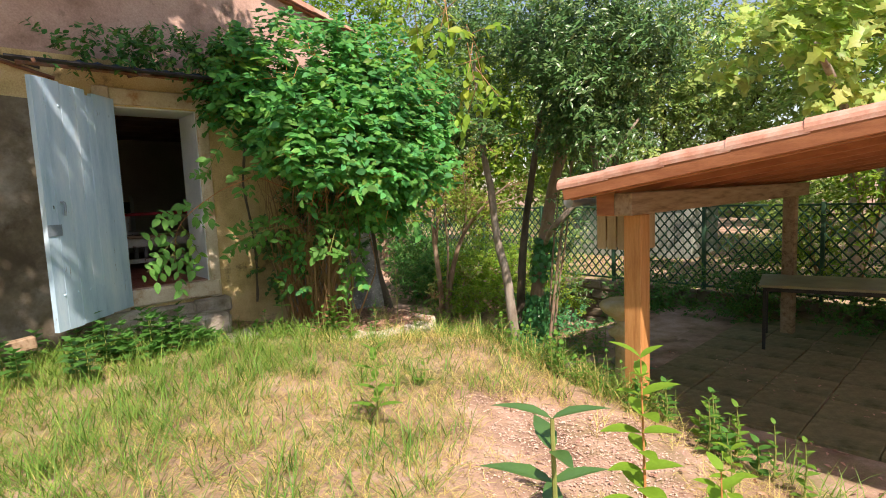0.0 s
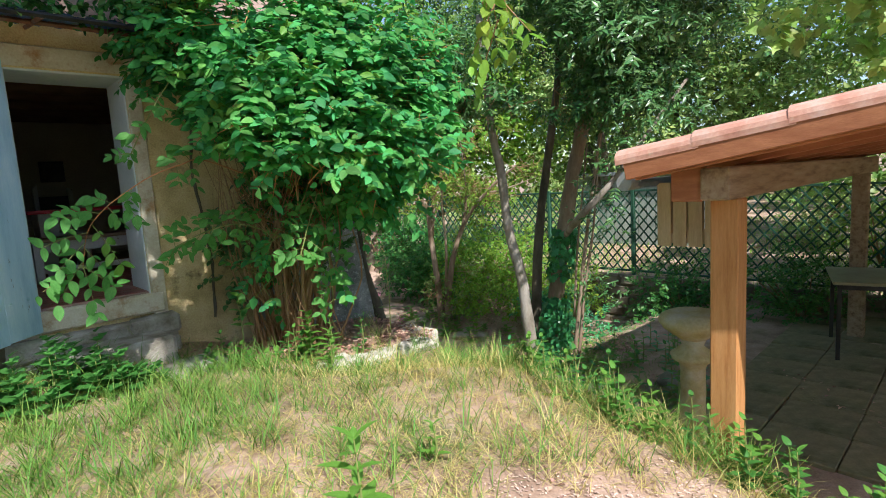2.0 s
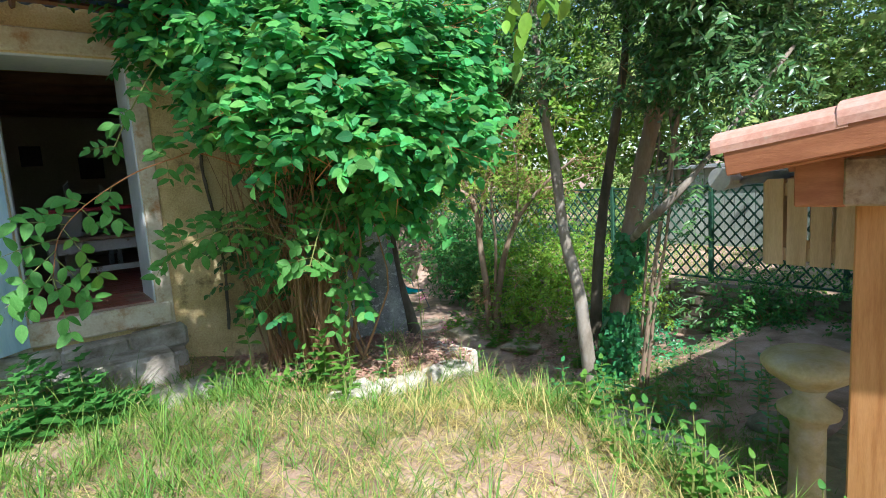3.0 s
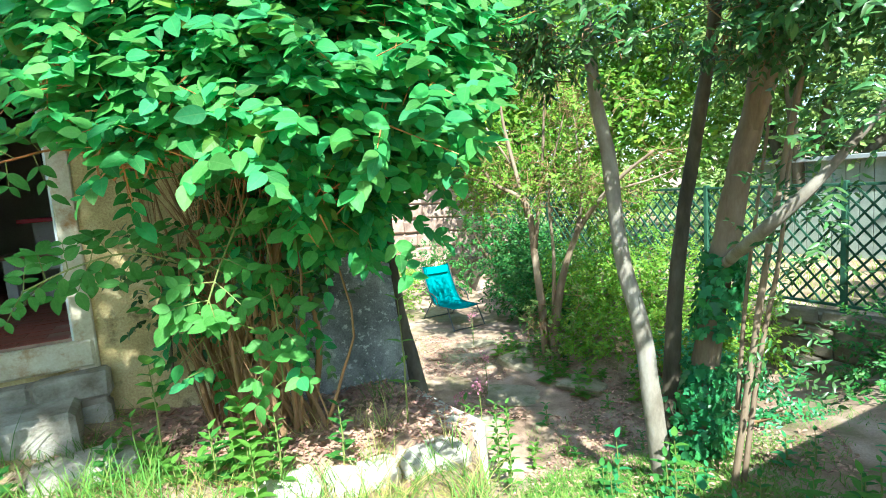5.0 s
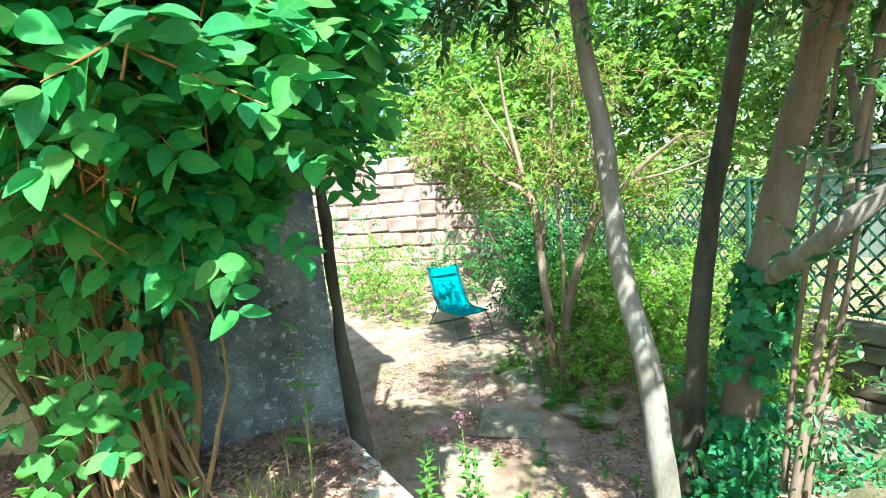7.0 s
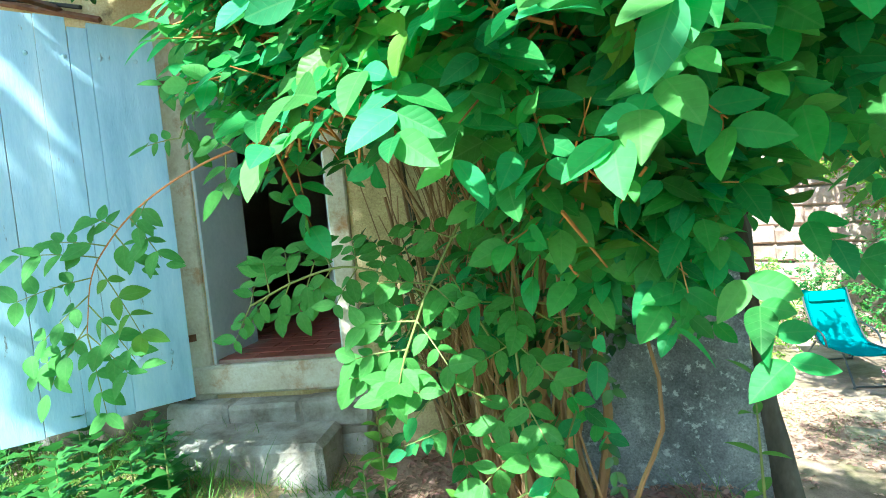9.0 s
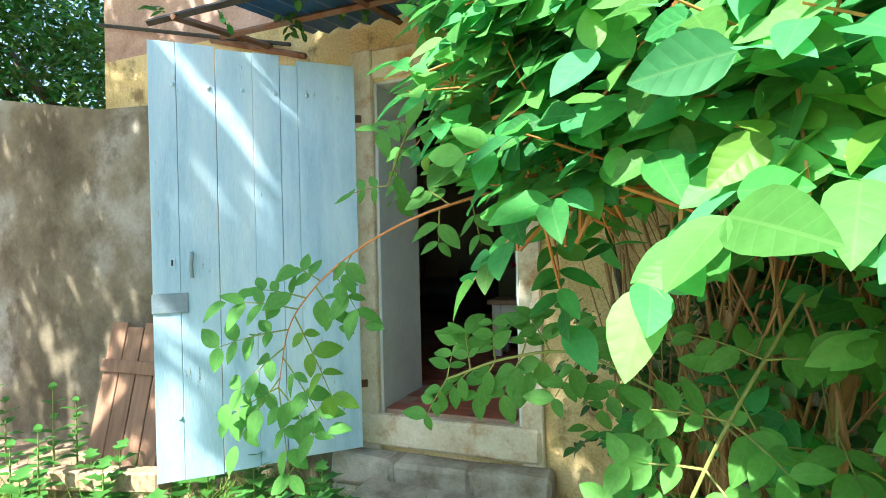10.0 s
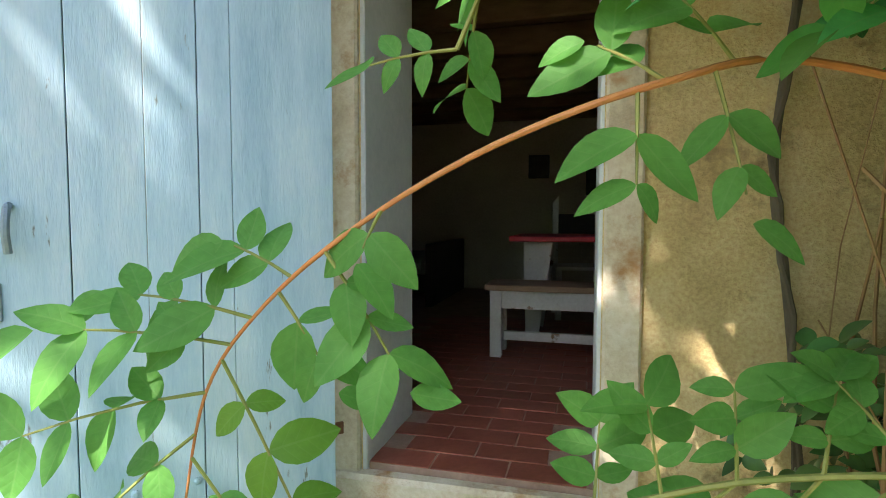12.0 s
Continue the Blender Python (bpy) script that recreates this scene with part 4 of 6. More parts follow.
# flat stones of the sunken path
for x, y, w, d, r in ((-0.5, 9.3, 0.8, 0.6, 10), (0.1, 8.6, 0.7, 0.7, 40), (-1.3, 10.4, 0.8, 0.7, 20), (0.2, 9.6, 0.6, 0.5, 70), (-1.5, 11.4, 0.9, 0.7, 35), (-0.9, 8.4, 0.6, 0.5, 0), (-0.6, 10.3, 0.6, 0.6, 55)):
    bm = one_box(-w / 2, w / 2, -d / 2, d / 2, -0.06, 0.02, bevel=0.02, rough=0.06)
    s = part("path_stone", bm, M_PATHSTONE)
    s.matrix_world = pose(x, y, float(land(x, y)) - 0.012, 0, 0, r)
    tagged(s, "flat worn stone set in the sunken path", "path stone", group="path stones")

# ---- big flowering shrub by the door ----
def before_front(P, gap=0.06):
    """True where a place lies outside the house."""
    rel = P[:, :2] - np.array((-2.595, 5.787))
    along, out = rel @ np.array((0.70, 0.714)), rel @ np.array((0.714, -0.70))
    return (out > gap) | (along > 2.1)


def door_clear(P):
    rel = P[:, :2] - np.array((-2.595, 5.787))
    along = rel @ np.array((0.70, 0.714))
    z = P[:, 2]
    front_low = ((P[:, 1] < 5.5) & (z < 1.62)) | (P[:, 1] < 5.0) | ((P[:, 0] < -0.8) & (P[:, 1] < 5.8) & (z < 1.8))
    return before_front(P) & ~front_low & (z > 1.3) & ~((along < 0.15) & (z < 2.5)) & ~((along < 0.9) & (z < 1.35))


shrub = thing("shrub", pose(-1.55, 6.15, 0.2), "large leafy shrub with dry cane stems against the house", "shrub")


def local(P):
    return P - np.array((-1.55, 6.15, 0.2))


BL = [(-1.0, 5.75, 2.1, 0.95, 0.72, 0.75), (-0.5, 5.55, 1.75, 0.55, 0.5, 0.42), (-1.5, 5.6, 2.7, 0.75, 0.5, 0.55), (-0.65, 5.9, 2.65, 0.6, 0.55, 0.55),
      (-0.8, 5.35, 1.72, 0.45, 0.4, 0.4), (-1.2, 5.35, 2.1, 0.5, 0.38, 0.5), (-1.05, 5.75, 1.55, 0.6, 0.35, 0.25), (-0.35, 5.85, 2.1, 0.35, 0.4, 0.4), (-1.9, 5.55, 2.75, 0.4, 0.3, 0.3)]
BLl = [(x + 1.55, y - 6.15, z - 0.2, a, b, c) for x, y, z, a, b, c in BL]
clear = lambda P: door_clear(P + np.array((-1.55, 6.15, 0.2)))
foliage("leaves", BLl, 1150, 10, 0.082, 0.046, "ovate", M_SHRUB, shrub, step=0.045, shell=0.7, gap=-0.5, droop=0.2, flat=0.65, keep=clear, twigs=(900, M_REDSTEM))
foliage("outer_leaves", BLl, 1500, 8, 0.088, 0.05, "ovate", M_SHRUB, shrub, step=0.05, shell=0.16, gap=-0.7, droop=0.1, flat=0.65, keep=clear)
foliage("outer_sprays", BLl, 130, 14, 0.08, 0.042, "ovate", M_SHRUB, shrub, step=0.045, shell=0.08, gap=-0.3, droop=0.35, outward=1.5, keep=lambda P: clear(P) & (P[:, 1] > -0.72), twigs=(130, M_REDSTEM), label="long leafy shoots sticking out of the crown")
foliage("young_leaves", BLl, 150, 8, 0.08, 0.044, "ovate", M_YOUNG, shrub, step=0.045, shell=0.2, gap=-0.1, droop=0.05, keep=clear, label="bright young leaves at the tips")
foliage("front_leaves", [(0.45, -1.08, 1.52, 0.3, 0.14, 0.17), (0.72, -0.92, 1.66, 0.3, 0.18, 0.2), (0.2, -1.18, 1.75, 0.24, 0.1, 0.11), (0.95, -0.7, 1.3, 0.2, 0.15, 0.2)], 95, 6, 0.09, 0.05, "ovate", M_SHRUB, shrub, step=0.05, shell=0.9, gap=-0.9, droop=0.1, flat=0.65, keep=lambda P: P[:, 1] > -1.27, twigs=(95, M_REDSTEM), label="sunlit leaves leaning out of the crown")
foliage("yellow_leaves", BLl, 16, 4, 0.075, 0.042, "ovate", M_YELLOWLEAF, shrub, step=0.05, shell=0.5, gap=-0.5, droop=0.3, keep=clear, label="a few yellowing leaves")["kind"] = "stuff"
low = [(0.0, -0.38, 0.55, 0.25, 0.15, 0.3), (0.55, -0.4, 0.75, 0.18, 0.15, 0.35), (-0.25, -0.5, 0.2, 0.3, 0.2, 0.2)]
# inner leaves of this shrub: darker laurel colour stands in for shade
foliage("inner_leaves", [(0.15, -0.28, 1.0, 0.6, 0.22, 0.35), (0.5, -0.2, 0.8, 0.3, 0.2, 0.4), (-0.3, -0.35, 0.9, 0.3, 0.12, 0.3)], 45, 8, 0.055, 0.032, "ovate", M_LAUREL, shrub, step=0.04, shell=1.0, gap=-0.5, droop=0.4, keep=lambda P: before_front(P + np.array((-1.55, 6.15, 0.2))), label="small leaves coloured dark for the shade among the canes")
# likewise behind the canes: shade put into the leaf colour
foliage("back_leaves", [(-0.4, -0.05, 0.9, 0.2, 0.2, 0.6), (-0.15, 0.18, 1.0, 0.2, 0.2, 0.7), (0.15, 0.42, 1.0, 0.22, 0.22, 0.7), (0.0, 0.0, 1.3, 0.4, 0.3, 0.35)], 230, 8, 0.07, 0.04, "ovate", M_LAUREL, shrub, step=0.045, shell=1.0, gap=-0.5, droop=0.3, keep=lambda P: before_front(P + np.array((-1.55, 6.15, 0.2)), 0.12) & (P[:, 2] > 0.15), label="leaves coloured dark for the shade between canes and wall")
low_clear = lambda P: before_front(P + np.array((-1.55, 6.15, 0.2)))
foliage("low_leaves", low, 12, 8, 0.085, 0.05, "ovate", M_SHRUB, shrub, step=0.05, shell=0.9, gap=-0.3, droop=0.4, keep=low_clear, twigs=(60, M_GREENSTEM))
foliage("side_leaves", [(0.15, -0.55, 0.95, 0.22, 0.16, 0.42), (0.5, -0.6, 0.8, 0.2, 0.15, 0.35), (-0.1, -0.45, 0.75, 0.15, 0.12, 0.4)], 16, 8, 0.085, 0.046, "ovate", M_SHRUB, shrub, step=0.045, shell=1.0, gap=-0.6, droop=0.3, flat=0.4, keep=low_clear, twigs=(16, M_GREENSTEM))
bm = bmesh.new()
for i in range(105):
    a, r = random.uniform(0, 6.28), random.random() ** 0.7 * 0.3
    b = Vector((math.cos(a) * r * 1.5 + 0.12, math.sin(a) * r * 0.5 - 0.14, -0.05))
    t = Vector((random.uniform(-0.4, 0.7), random.uniform(-0.6, 0.05), random.uniform(1.1, 2.0)))
    if t.x < 0 and t.y > -0.35:
        t.y = -0.35
    mid = b.lerp(t, random.uniform(0.35, 0.6)) + Vector((random.uniform(-0.3, 0.3), random.uniform(-0.2, 0.12), random.uniform(-0.05, 0.3)))
    r0 = random.choice((0.003, 0.004, 0.006, 0.008, 0.011, 0.014))
    tube(bm, bow([b, b.lerp(mid, 0.5) + Vector((random.uniform(-.04, .04), random.uniform(-.04, .04), 0)), mid, t], 3), [r0 * (1 - 0.07 * k) for k in range(10)], 5)
tagged(part("cane_thicket", bm, M_STEM, shrub, "tangle of dry brown canes"), kind="stuff")
for p in ([(0.1, -0.15, 0), (0.28, -0.25, 0.45), (0.45, -0.3, 0.8)], [(-0.1, -0.12, 0), (-0.12, -0.2, 0.5), (-0.05, -0.25, 1.1)], [(0.05, -0.2, 0), (0.02, -0.25, 0.6), (0.1, -0.3, 1.2)], [(0.2, -0.1, 0), (0.25, -0.15, 0.6), (0.4, -0.2, 1.3)]):
    bm = bmesh.new()
    q = bow(p, 5)
    tube(bm, q, [0.034 - 0.0016 * k for k in range(len(q))], 8, 0.3)
    part("old_stem", bm, M_STEM, shrub, "thick split cane stem")
for i in range(13):
    b0 = Vector((random.uniform(-0.22, 0.45), random.uniform(-0.3, 0.12), -0.05))
    e = b0 + Vector((random.uniform(-0.22, 0.25), random.uniform(-0.25, 0.02), random.uniform(0.9, 1.7)))
    q = bow([b0, b0.lerp(e, 0.35) + Vector((random.uniform(-0.05, 0.05), random.uniform(-0.05, 0.05), 0)), b0.lerp(e, 0.7) + Vector((random.uniform(-0.05, 0.05), random.uniform(-0.05, 0.03), 0)), e], 4)
    r0 = random.uniform(0.011, 0.024)
    bm = bmesh.new()
    tube(bm, q, [r0 * (1 - 0.05 * k) for k in range(len(q))], 7, 0.35)
    part("old_stem", bm, M_STEM, shrub, "thick split cane stem")
# the long shoot that arches over the doorway
shoot = thing("shoot", pose(0, 0, 0), "long orange shoot with green leaves arching across the doorway", "branch")
line = bow([(-1.55, 5.5, 1.66), (-1.8, 5.32, 1.78), (-1.853, 5.113, 1.741), (-1.974, 4.96, 1.673), (-2.076, 4.823, 1.576), (-2.19, 4.725, 1.463), (-2.265, 4.655, 1.33), (-2.3, 4.62, 1.12)], 6)
bm = bmesh.new()
tube(bm, line, [0.006 - 0.0001 * k for k in range(len(line))], 8)
part("stem", bm, M_REDSTEM, shoot)


LEAVES = [leaves("leaf", np.zeros((1, 3)), np.array([[0, 1.0, 0]]), np.array([[0, 0, 1.0]]), 0.088, w, "ovate", fold=f, curl=c) for w, f, c in ((0.05, 0.14, 0.22), (0.046, 0.06, 0.34), (0.053, 0.2, 0.1), (0.048, 0.1, -0.06))]
for me in LEAVES:
    me.materials.append(M_SHRUB)
LEAFY = leaves("leaf", np.zeros((1, 3)), np.array([[0, 1.0, 0]]), np.array([[0, 0, 1.0]]), 0.088, 0.05, "ovate", fold=0.14, curl=0.22)
LEAFY.materials.append(M_YOUNG)


def put_leaf(parent, at, ahead, face, size=1.0, me=None):
    d = Vector(ahead).normalized()
    s = d.cross(Vector(face)).normalized()
    u = s.cross(d)
    m = Matrix((s, d, u)).transposed().to_4x4()
    ob = part("leaf", me or random.choice(LEAVES), None, parent)
    ob.matrix_local = Matrix.Translation(at) @ m @ Matrix.Diagonal((size, size, size, 1))


random.seed(11)


def spray(parent, start, ahead, count, length, size=1.0, me=None, seen_from=(0.7, -0.45, 0.5)):
    """A side twig with leaves in pairs."""
    a, s = Vector(start), Vector(ahead).normalized()
    pts = [a + s * length * t + Vector((0, 0, -0.12 * length * t * t)) for t in (0, 0.35, 0.7, 1.0)]
    bm = bmesh.new()
    tube(bm, pts, (0.003, 0.0025, 0.002, 0.0015), 5)
    twig = part("twig", bm, M_GREENSTEM, parent)
    face = Vector(seen_from).normalized()
    side = s.cross(face).normalized()
    for i in range(count):
        t = (i // 2 + 1) / (count / 2)
        p = a + s * length * t + Vector((0, 0, -0.12 * length * t * t))
        sg = 1 if i % 2 else -1
        d = s * 0.5 + side * sg * 0.8 + Vector((random.uniform(-.45, .45), random.uniform(-.45, .45), random.uniform(-.6, .25)))
        put_leaf(twig, p, d, face + Vector((random.uniform(-.4, .4), random.uniform(-.4, .4), random.uniform(-.1, .5))), size * random.uniform(0.6, 1.2), me)


for k, d, n, ln in ((9, (-0.2, -0.3, 0.5), 5, 0.12), (10, (0.2, 0.1, -0.8), 5, 0.14), (12, (-0.4, -0.3, 0.4), 5, 0.1), (13, (0.1, -0.1, -0.9), 4, 0.1), (23, (0.0, -0.3, -0.5), 3, 0.05),
                    (26, (0.3, 0.4, -0.7), 7, 0.17), (28, (-0.5, -0.6, 0.5), 5, 0.1), (29, (0.3, 0.4, -0.7), 5, 0.12), (31, (-0.5, -0.7, 0.25), 7, 0.2), (33, (-0.2, -0.7, 0.2), 7, 0.22), (34, (0.3, 0.4, -0.9), 8, 0.28),
                    (36, (-0.4, -0.8, -0.1), 8, 0.26), (38, (-0.3, -0.6, -0.5), 7, 0.24), (39, (0.3, 0.5, -0.8), 7, 0.24), (41, (-0.3, -0.5, -0.7), 7, 0.24), (42, (0.1, 0.1, -1), 8, 0.28), (42, (0.4, 0.4, -0.5), 6, 0.2), (42, (-0.5, -0.5, -0.3), 7, 0.24)):
    spray(shoot, line[min(k, len(line) - 1)], d, n, ln, 1.08, me=LEAFY if k in (34,) else None)
# twigs hanging before the door from the crown
hang = thing("shoot", pose(0, 0, 0), "leafy twig hanging in front of the doorway", "branch")
hl = bow([(-1.75, 5.25, 2.55), (-1.92, 5.12, 2.25), (-2.05, 5.04, 2.0), (-2.12, 4.99, 1.83)], 5)
bm = bmesh.new()
tube(bm, hl, 0.004, 6)
part("stem", bm, M_GREENSTEM, hang)
for k in range(1, len(hl), 2):
    spray(hang, hl[k], (random.uniform(-0.6, 0.4), random.uniform(-0.6, 0.4), random.uniform(-0.6, 0.1)), 6, 0.13)
side_shoot = thing("shoot", pose(0, 0, 0), "leafy side shoot beside the door jamb", "branch")
sl = bow([(-1.35, 5.6, 1.15), (-1.6, 5.42, 1.28), (-1.8, 5.28, 1.25), (-1.98, 5.14, 1.16)], 5)
bm = bmesh.new()
tube(bm, sl, 0.0045, 6)
part("stem", bm, M_GREENSTEM, side_shoot)
for k in range(3, len(sl), 2):
    for d in ((-0.2, 0.2, 0.5), (-0.4, -0.2, -0.6)):
        spray(side_shoot, sl[k], (d[0] + random.uniform(-.3, .3), d[1] + random.uniform(-.3, .3), d[2]), 6, 0.14)
random.seed(31)
for pts in ([(-0.95, 5.3, 2.05), (-1.15, 5.15, 2.06), (-1.3, 5.05, 2.04), (-1.42, 5.0, 2.0)], [(-1.0, 5.5, 1.5), (-1.06, 5.36, 1.25), (-1.1, 5.29, 1.08), (-1.12, 5.26, 1.0)], [(-1.1, 5.8, 1.5), (-1.02, 5.62, 1.2), (-0.98, 5.58, 0.9), (-0.97, 5.56, 0.62)]):
    tw = thing("shoot", pose(*pts[0]), "leafy shoot hanging from the big shrub", "branch", group="shrub shoots")
    line2 = [p - Vector(pts[0]) for p in bow(pts, 4)]
    bm = bmesh.new()
    tube(bm, line2, 0.004, 6)
    part("stem", bm, M_GREENSTEM, tw)
    for k in range(2, len(line2), 2):
        for sg in (-1, 1):
            spray(tw, line2[k], (0.5 * sg + random.uniform(-.3, .3), random.uniform(-.6, .1), random.uniform(-.5, .2)), 6, 0.15, 0.95)
# climbing stem on the plaster
bm = bmesh.new()
q = bow([at_front(0.5, 0.03, 0.4), at_front(0.52, 0.04, 0.9), at_front(0.48, 0.04, 1.4), at_front(0.44, 0.04, 1.75), at_front(0.5, 0.04, 2.3)], 6)
tube(bm, q, 0.011, 7, 0.4)
tube(bm, [p + Vector((0.012 * math.sin(i * 1.3), 0, 0.0)) + Vector((0.008, -0.012, 0)) for i, p in enumerate(q)], 0.008, 6)
tagged(part("climber", bm, M_BARK_DARK), "twisted dark vine stem climbing the plaster", "vine")
# old trunk along the corner of the buttress
bm = bmesh.new()
q = bow([(-0.76, 6.86, -0.3), (-0.82, 6.9, 0.05), (-0.93, 7.0, 0.45), (-1.02, 7.1, 1.0), (-1.08, 7.16, 1.6), (-1.0, 7.15, 2.6)], 6)
tube(bm, q, [0.062 - 0.0014 * k for k in range(len(q))], 9, 0.7)
tagged(part("old_climber", bm, M_BARK_DARK, smooth=True), "gnarled dark vine trunk along the buttress corner", "vine")

# ---- the three trees at the terrace edge ----
def tree(name, label, trunks, blobs, count, per, ln, wd, shape, leaf_mat, bark, base, **k):
    t = thing(name, pose(*base), label, "tree")
    B = Vector(base)
    bm = bmesh.new()
    for pts, r0, r1 in trunks:
        q = bow([Vector(p) - B for p in pts], 6)
        n = len(q)
        tube(bm, q, [r0 + (r1 - r0) * i / (n - 1) for i in range(n)], 10, 0.22)
    part("trunk", bm, bark, t, smooth=True)
    if blobs:
        foliage("crown", [(x - base[0], y - base[1], z - base[2], a, b, c) for x, y, z, a, b, c in blobs], count, per, ln, wd, shape, leaf_mat, t, **k)
    return t


random.seed(2)
bay = tree("bay_tree", "slender leaning tree with pale knotty bark", [
    ([(0.83, 7.1, -0.75), (0.75, 7.1, 0.09), (0.7, 7.1, 0.5), (0.6, 7.1, 0.97), (0.54, 7.1, 1.6), (0.46, 7.12, 2.1), (0.4, 7.2, 3.2)], 0.068, 0.035),
    ([(0.72, 7.08, 0.42), (0.71, 7.06, 0.58), (0.7, 7.05, 0.68)], 0.025, 0.006)],
    [(0.35, 6.9, 3.2, 0.75, 0.8, 1.1), (0.1, 6.7, 2.6, 0.5, 0.6, 0.5)], 900, 8, 0.06, 0.02, "lance", M_LAUREL, M_BARK_PALE, (0.83, 7.1, -0.6), shell=0.8, gap=-0.1)
foliage("low_crown", [(x - 0.83, y - 7.1, z + 0.6, a, b, c) for x, y, z, a, b, c in ((0.15, 6.8, 2.25, 0.5, 0.3, 0.22), (0.75, 6.7, 2.22, 0.5, 0.3, 0.2), (1.35, 6.8, 2.2, 0.45, 0.3, 0.2))], 190, 8, 0.065, 0.024, "lance", M_LAUREL, bay, shell=0.95, gap=-0.4, droop=0.3, twigs=(190, M_STEM), label="dark leaves hanging low over the path")
tree("bay_tree", "straight dark-barked slender tree", [
    ([(0.88, 7.6, -0.8), (0.96, 7.6, 0.46), (1.02, 7.6, 1.07), (1.14, 7.55, 1.85), (1.25, 7.5, 2.6), (1.3, 7.5, 3.6)], 0.062, 0.03)],
    [(1.1, 7.0, 3.4, 0.95, 0.9, 1.2), (0.8, 6.3, 2.8, 0.6, 0.5, 0.6)], 1300, 8, 0.06, 0.02, "lance", M_LAUREL, M_BARK_DARK, (0.9, 7.6, -0.65), shell=0.8, gap=-0.1)
ivied = tree("bay_tree", "thick warm-barked trunk wrapped in ivy", [
    ([(1.04, 7.5, -0.75), (1.2, 7.5, 0.49), (1.33, 7.5, 1.24), (1.45, 7.5, 1.8), (1.55, 7.5, 2.5), (1.7, 7.5, 3.6)], 0.095, 0.055),
    ([(1.44, 7.48, 1.7), (1.62, 7.45, 2.2), (1.9, 7.4, 2.9)], 0.05, 0.03)],
    [(1.7, 6.6, 3.3, 1.1, 1.0, 1.3), (1.5, 5.9, 2.55, 0.75, 0.5, 0.5), (2.3, 6.6, 2.9, 0.8, 0.8, 0.8), (1.0, 6.5, 2.4, 0.9, 0.5, 0.3), (1.9, 6.6, 2.35, 0.7, 0.5, 0.3)], 2700, 8, 0.072, 0.027, "lance", M_LAUREL, M_BARK_WARM, (1.05, 7.5, -0.65), shell=0.8, gap=-0.2)
tree("bay_sapling", "thin pale sapling stems with a slanting branch", [
    ([(1.2, 6.9, -0.55), (1.35, 6.9, 0.65), (1.46, 6.9, 1.41), (1.6, 6.9, 2.2), (1.7, 6.9, 3.0)], 0.021, 0.012),
    ([(1.26, 6.92, -0.5), (1.36, 6.92, 0.37), (1.46, 6.92, 0.98), (1.55, 6.95, 2.0)], 0.017, 0.01),
    ([(1.24, 6.95, 0.0), (1.3, 6.95, 0.8), (1.42, 6.95, 1.8)], 0.014, 0.008)],
    [(1.5, 6.7, 1.2, 0.25, 0.2, 0.5), (1.45, 6.75, 0.3, 0.25, 0.2, 0.4), (1.75, 6.1, 1.95, 0.4, 0.25, 0.45), (1.6, 6.2, 1.6, 0.25, 0.2, 0.3)], 170, 8, 0.06, 0.02, "lance", M_LAUREL, M_BARK_WARM, (1.22, 6.9, -0.5), shell=0.9)
bm = bmesh.new()
q = bow([(0.22, 0.0, 1.45), (0.19, -0.9, 1.73), (0.33, -1.08, 1.92), (0.47, -1.1, 2.08), (0.7, -1.1, 2.37), (1.15, -1.1, 2.95)], 6)
tube(bm, q, [0.036 - 0.0007 * k for k in range(len(q))], 10, 0.3)
part("branch", bm, M_BARK_PALE, ivied, "pale grey slanting branch", smooth=True)
# ivy on the thick trunk
n = 680
tz = np.where(rng.random(n) < 0.6, rng.random(n) * 0.8, 1.0 + 0.55 * rng.random(n))
cx, cy = 0.0 + 0.15 * tz, 0.0 * tz
ang = rng.uniform(2.6, 6.6, n)
rad = 0.1 + 0.06 * rng.random(n) + 0.08 * (tz < 0.55) * rng.random(n)
IP = np.stack([cx + np.cos(ang) * rad, cy + np.sin(ang) * rad, tz], 1)
IU = np.stack([np.cos(ang), np.sin(ang), 0.5 + 0 * ang], 1) + rng.normal(size=(n, 3)) * 0.3
ID = np.stack([rng.normal(size=n) * 0.5, rng.normal(size=n) * 0.3, -np.ones(n) * 0.7], 1)
sz = rng.uniform(0.05, 0.1, n)
part("ivy", leaves("ivy", IP, ID, IU, sz, sz * 1.0, "lobed", fold=0.05), M_IVY, ivied, "glossy ivy leaves round the trunk")

